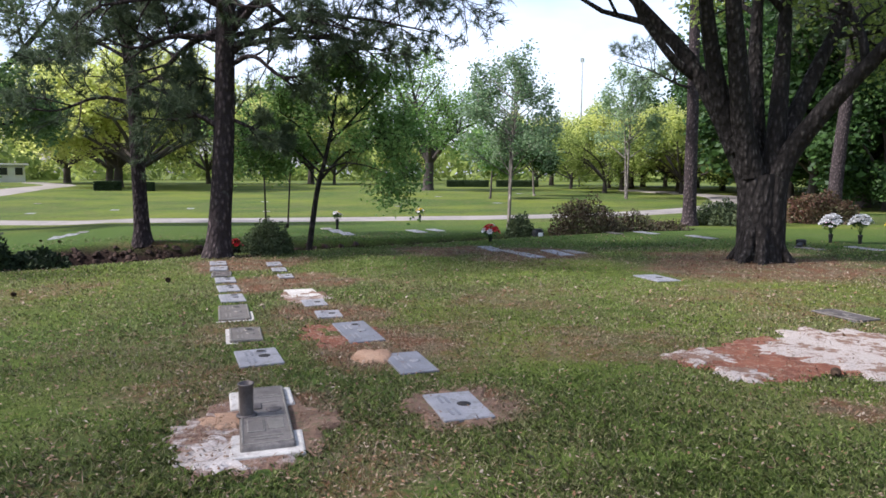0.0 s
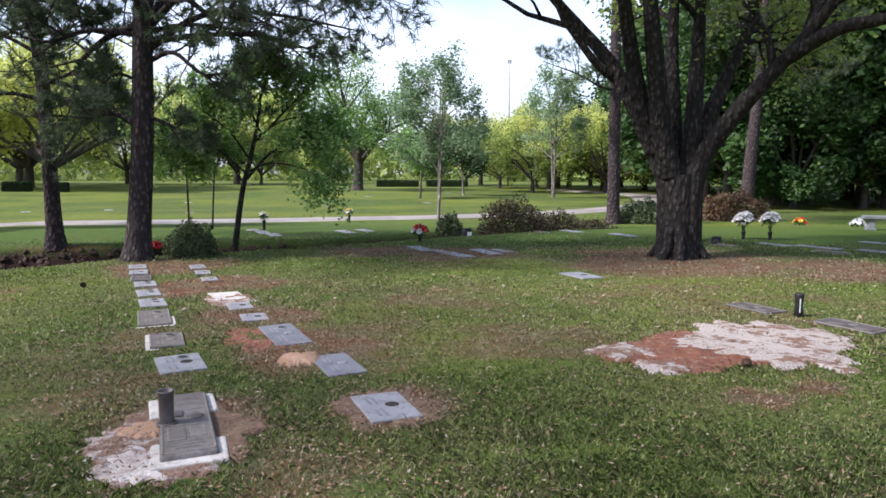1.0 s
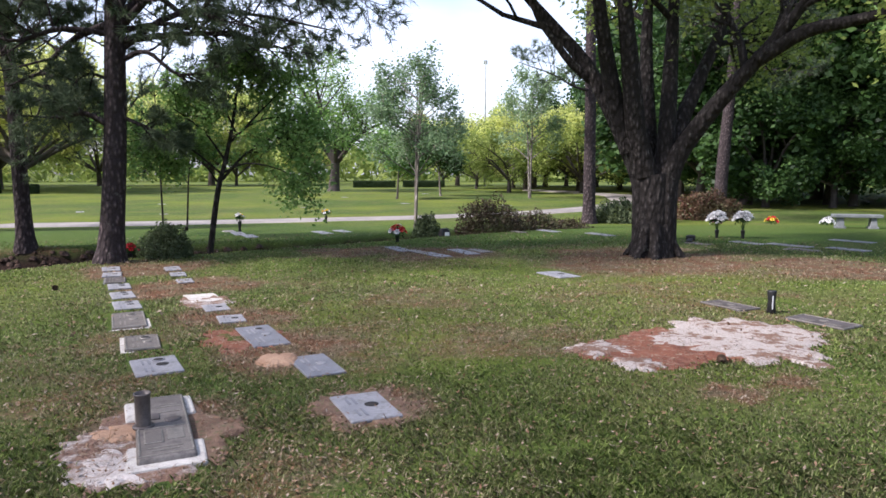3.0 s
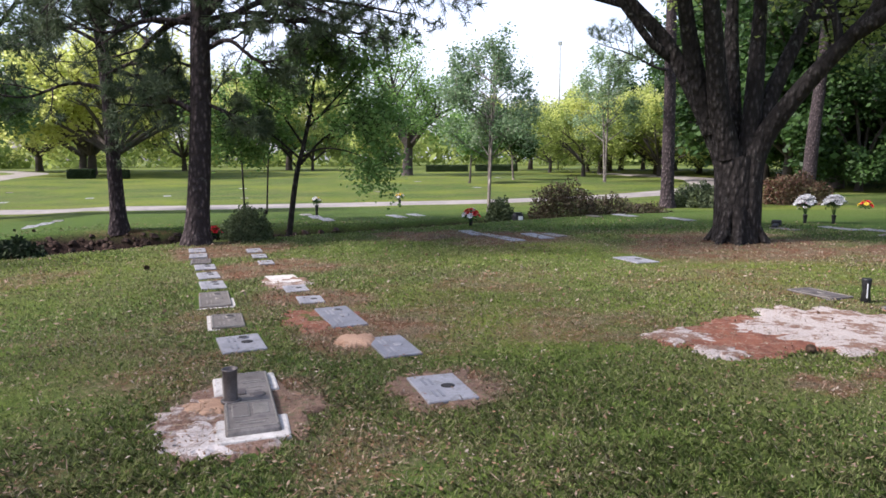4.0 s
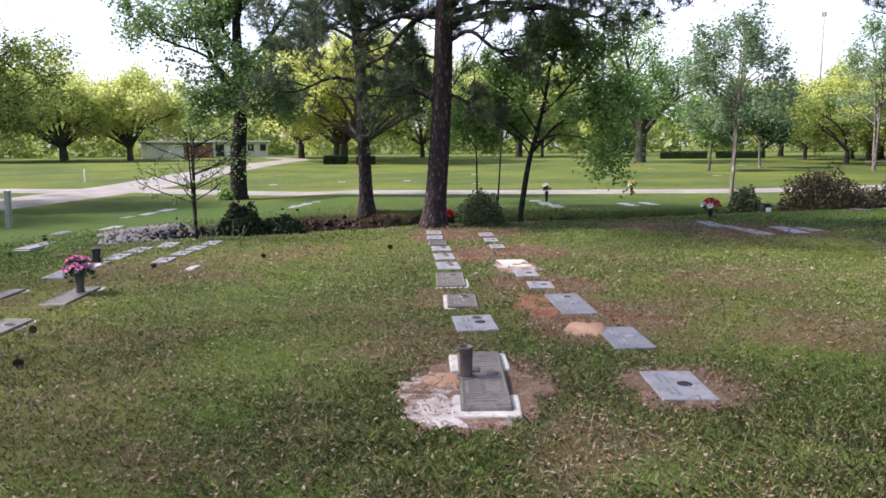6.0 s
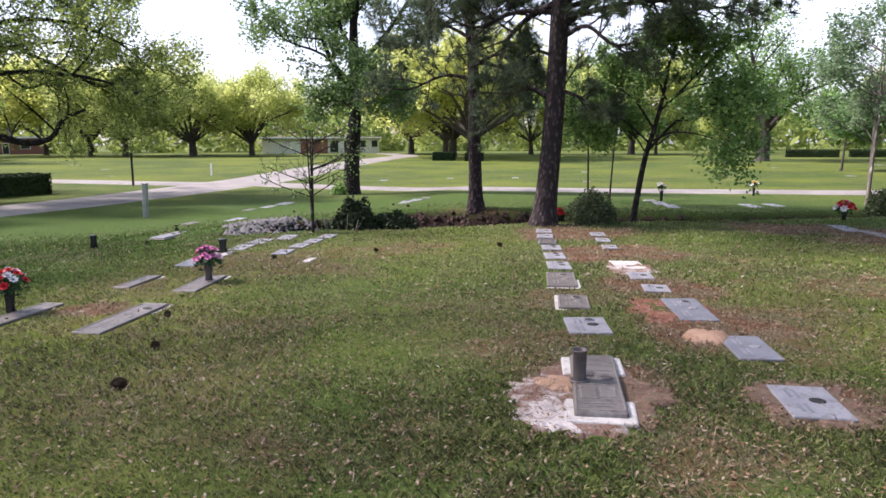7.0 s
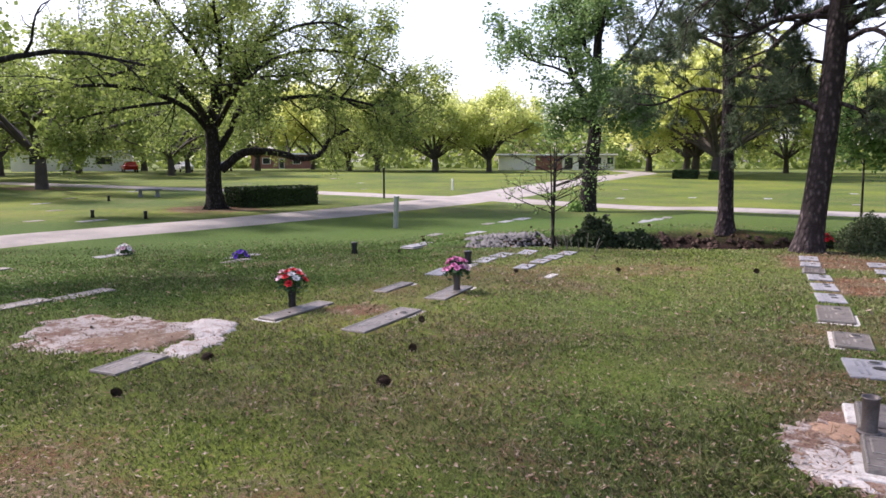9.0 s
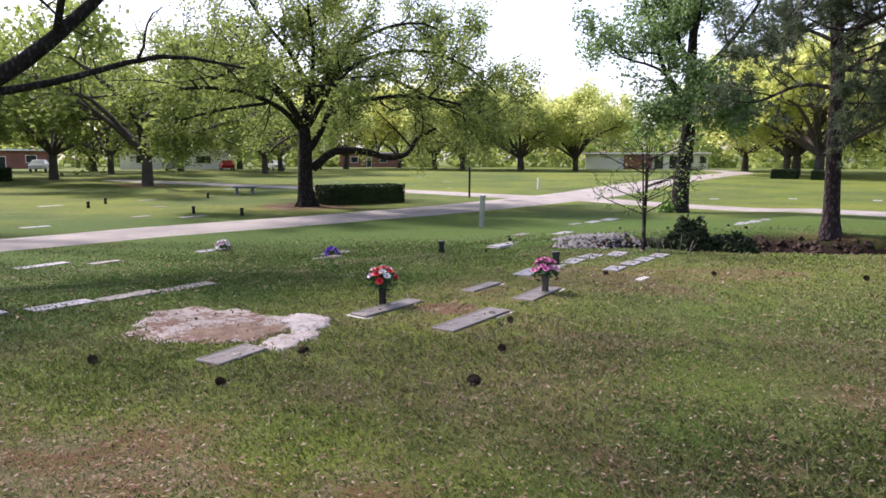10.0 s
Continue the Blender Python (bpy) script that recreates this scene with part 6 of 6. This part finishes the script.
def grass(seed, n, r0, r1, tall, wide, a0=-48, a1=92):
    rng = np.random.default_rng(seed)
    a = rng.uniform(radians(a0), radians(a1), n)
    r = (r0**0.3 + rng.uniform(0, 1, n) * (r1**0.3 - r0**0.3)) ** (1 / 0.3)
    x, y = -np.sin(a) * r, np.cos(a) * r
    lit = litter(x, y)
    keep = (rng.uniform(0, 1, n) > 0.72 * lit) & (rng.uniform(0, 1, n) > ease(0.4, 1.0, (r - 10.0) / 9.0)) & clear_of(x, y) & (np.hypot(x - 5.47, y - 12.33) > 0.6) & (ditch_cut(x, y) < 0.12 + 0.1 * patchy(x, y, 0.3)) & (patchy(x, y, 0.22) + 0.5 * rng.uniform(0, 1, n) > 0.38)
    x, y, r, lit = x[keep], y[keep], r[keep], lit[keep]
    n = len(x)
    vigour = patchy(x + 40, y, 1.3)
    h = tall * rng.uniform(0.5, 1.25, n) * (0.55 + 0.75 * vigour) * (1 - 0.35 * lit)
    a = rng.uniform(0, 2 * np.pi, n)
    lean = rng.uniform(0.15, 1.1, n)
    ux, uy = np.cos(a), np.sin(a)
    z = height(x, y) + 0.012 * (patchy(x, y, 2.5) - 0.5) - 0.004
    b = np.stack([x, y, z], 1)
    sd = np.stack([-uy, ux, 0 * ux], 1) * (wide * np.maximum(r, 2.3) * rng.uniform(0.6, 1.3, n))[:, None]
    out = np.stack([ux, uy, 0 * ux], 1)
    up = np.array([0, 0, 1.0])
    mid = b + up * (h * 0.6)[:, None] + out * (h * lean * 0.3)[:, None]
    tip = b + up * (h * (1 - 0.25 * lean))[:, None] + out * (h * lean)[:, None]
    v = np.stack([b - sd, b + sd, mid + sd * 0.8, tip, mid - sd * 0.8], 1).reshape(-1, 3)
    f = np.arange(n * 5).reshape(-1, 5)
    deep = lush_shade(x, y)
    dry = np.clip(0.26 - 0.3 * deep + 0.65 * lit + 0.5 * (patchy(x - 17, y + 5, 0.9) - 0.4) + rng.normal(0, 0.24, n), 0, 1)
    return tagged(part("grass", fast_mesh("grass", v, f, GRASS, False, {"dry": np.repeat(dry, 5), "lush_shade": np.repeat(deep, 5)}), None), "short lawn grass, green with dry straw blades", "grass", kind="stuff")


grass(101, 430000, 2.3, 19.0, 0.034, 0.0007)
grass(102, 25000, 0.3, 2.3, 0.034, 0.0009, 0, 360)
grass(103, 60000, 2.3, 19.0, 0.034, 0.0014, 92, 312)


def litter_material():
    k = Nodes("fallen_leaf")
    c = k.ramp(k.island(), (0.0, (0.07, 0.04, 0.025)), (0.3, (0.18, 0.1, 0.055)), (0.62, (0.21, 0.145, 0.095)), (0.9, (0.24, 0.18, 0.13)), (1.0, (0.3, 0.25, 0.19)))
    return k.done(c, 0.8, 0.0, 0.2)


FALLEN = litter_material()


def fallen(seed, n, r0, r1, size, name="fallen_leaves", thin=0.45, lift=0.012, everywhere=0.2, mat=None):
    rng = np.random.default_rng(seed)
    x, y, r = scatter(rng, n, r0, r1)
    keep = rng.uniform(0, 1, n) < everywhere + (1 - everywhere) * litter(x, y)
    keep |= ~clear_of(x, y) & clear_of(x, y, False) & (rng.uniform(0, 1, n) < 0.6)
    keep &= clear_of(x, y, False) | (rng.uniform(0, 1, n) < 0.15)
    keep &= (ditch_cut(x, y) < 0.15) | (rng.uniform(0, 1, n) < 0.12)
    x, y = x[keep], y[keep]
    n = len(x)
    c = np.stack([x, y, height(x, y) + lift + rng.uniform(0, 0.02, n) + 0.012 * (patchy(x, y, 2.5) - 0.5)], 1)
    a = unit(rng, n) * [1, 1, 0.35]
    b = np.cross(a, unit(rng, n) * 0.4 + [0, 0, 1])
    a /= np.linalg.norm(a, axis=1)[:, None]
    b /= np.linalg.norm(b, axis=1)[:, None]
    s = size * rng.uniform(0.5, 1.4, (n, 1))
    return tagged(part(name, cards(c, a * s * 0.5, b * s * thin, name, mat or FALLEN), None), "scattered dry brown and tan leaves on the lawn", "leaf litter", kind="stuff")


fallen(111, 38000, 2.3, 7.0, 0.027)
fallen(112, 30000, 7.0, 18.0, 0.05)
fallen(113, 26000, 2.3, 9.0, 0.075, "fallen_needles", 0.05, 0.02, 0.12)


# ---- small rubble between the larger stones ----
def rubble():
    rng = np.random.default_rng(90)
    corner = np.array([(1, 0, -0.3), (0, 1, -0.3), (-1, 0, -0.3), (0, -1, -0.3), (0.2, 0.1, 0.75)])
    v, f = [], []
    for i in range(900):
        a, q = rng.uniform(0, 6.283), math.sqrt(rng.uniform(0, 1))
        x, y = -9.35 + 1.45 * q * math.cos(a), 11.35 + 1.25 * q * math.sin(a) - 0.25 * q * math.cos(a)
        b, size, turn = 5 * i, rng.uniform(0.03, 0.075), rng.uniform(0, 6.283)
        c, w = math.cos(turn), math.sin(turn)
        p = corner * rng.uniform(0.6, 1.3, (5, 1)) * size
        v.append(np.stack([p[:, 0] * c - p[:, 1] * w + x, p[:, 0] * w + p[:, 1] * c + y, p[:, 2] + on(x, y, 0.03)], 1))
        f += [(b, b + 1, b + 4), (b + 1, b + 2, b + 4), (b + 2, b + 3, b + 4), (b + 3, b, b + 4)]
    return fast_mesh("rubble", np.concatenate(v), np.array(f), STONE)


tagged(part("rubble", rubble(), None), "small grey rubble between larger stones at the ditch", "rubble", kind="stuff")


# ---- clods, roots and dead wood on the ditch banks ----
def bank_clods():
    rng = np.random.default_rng(88)
    v, f, base = [], [], 0
    x, y = rng.uniform(-10, -1.5, 9000), rng.uniform(9.5, 17.0, 9000)
    cut = ditch_cut(x, y)
    keep = np.flatnonzero((cut > 0.08) & (patchy(x, y, 0.5) + rng.uniform(0, 0.5, len(x)) > 0.55))[:1500]
    ring = np.linspace(0, 2 * np.pi, 7)[:-1]
    for i in keep:
        r = rng.uniform(0.03, 0.11)
        low = np.stack([np.cos(ring), np.sin(ring), np.full(6, -0.4)], 1) * rng.uniform(0.7, 1.3, (6, 1))
        high = np.stack([np.cos(ring + 0.5) * 0.6, np.sin(ring + 0.5) * 0.6, np.full(6, 0.45)], 1) * rng.uniform(0.6, 1.3, (6, 1))
        v.append(np.concatenate([low, high, [[0, 0, 0.6]]]) * [r, r * rng.uniform(0.6, 1.4), r * 0.8] + [x[i], y[i], on(x[i], y[i])])
        for k in range(6):
            n = (k + 1) % 6
            f += [(base + k, base + n, base + 6 + n), (base + k, base + 6 + n, base + 6 + k), (base + 6 + k, base + 6 + n, base + 12)]
        base += 13
    return fast_mesh("soil_clods", np.concatenate(v), np.array(f), SOIL)


SOIL = mottled("dark_bank_soil", (0.018, 0.012, 0.009), (0.06, 0.036, 0.026), 7.0, 0.95, 30.0, 0.8, 0.02, stain=(0.11, 0.065, 0.045))
tagged(part("soil_clods", bank_clods(), None), "dark crumbling soil and leaf mould on the ditch bank", "soil", kind="stuff")
rr = np.random.default_rng(89)
for i in range(22):
    bx = rr.uniform(-9.2, -3.6)
    by = np.interp(bx, (-9.2, -6.6, -3.6), (12.6, 14.1, 15.0)) + rr.normal() * 0.25
    q = curve_points(rr, (bx, by, on(bx, by, 0.03)), (rr.normal(), rr.normal() - 0.6, 0.05), rr.uniform(0.4, 1.1), 7, 0.25, 0.0)
    q[:, 2] = height(q[:, 0], q[:, 1]) + 0.02 + 0.05 * np.sin(np.linspace(0, 3, len(q)))
    stick = part("fallen_branch", tubes([(q, np.linspace(rr.uniform(0.012, 0.03), 0.006, len(q)), 6)], "fallen_branch", BARK_OAK if i % 2 else BARK_PINE), None)
    tagged(stick, "dead bare branch lying on the ditch bank", "branch", "dead wood on the bank")
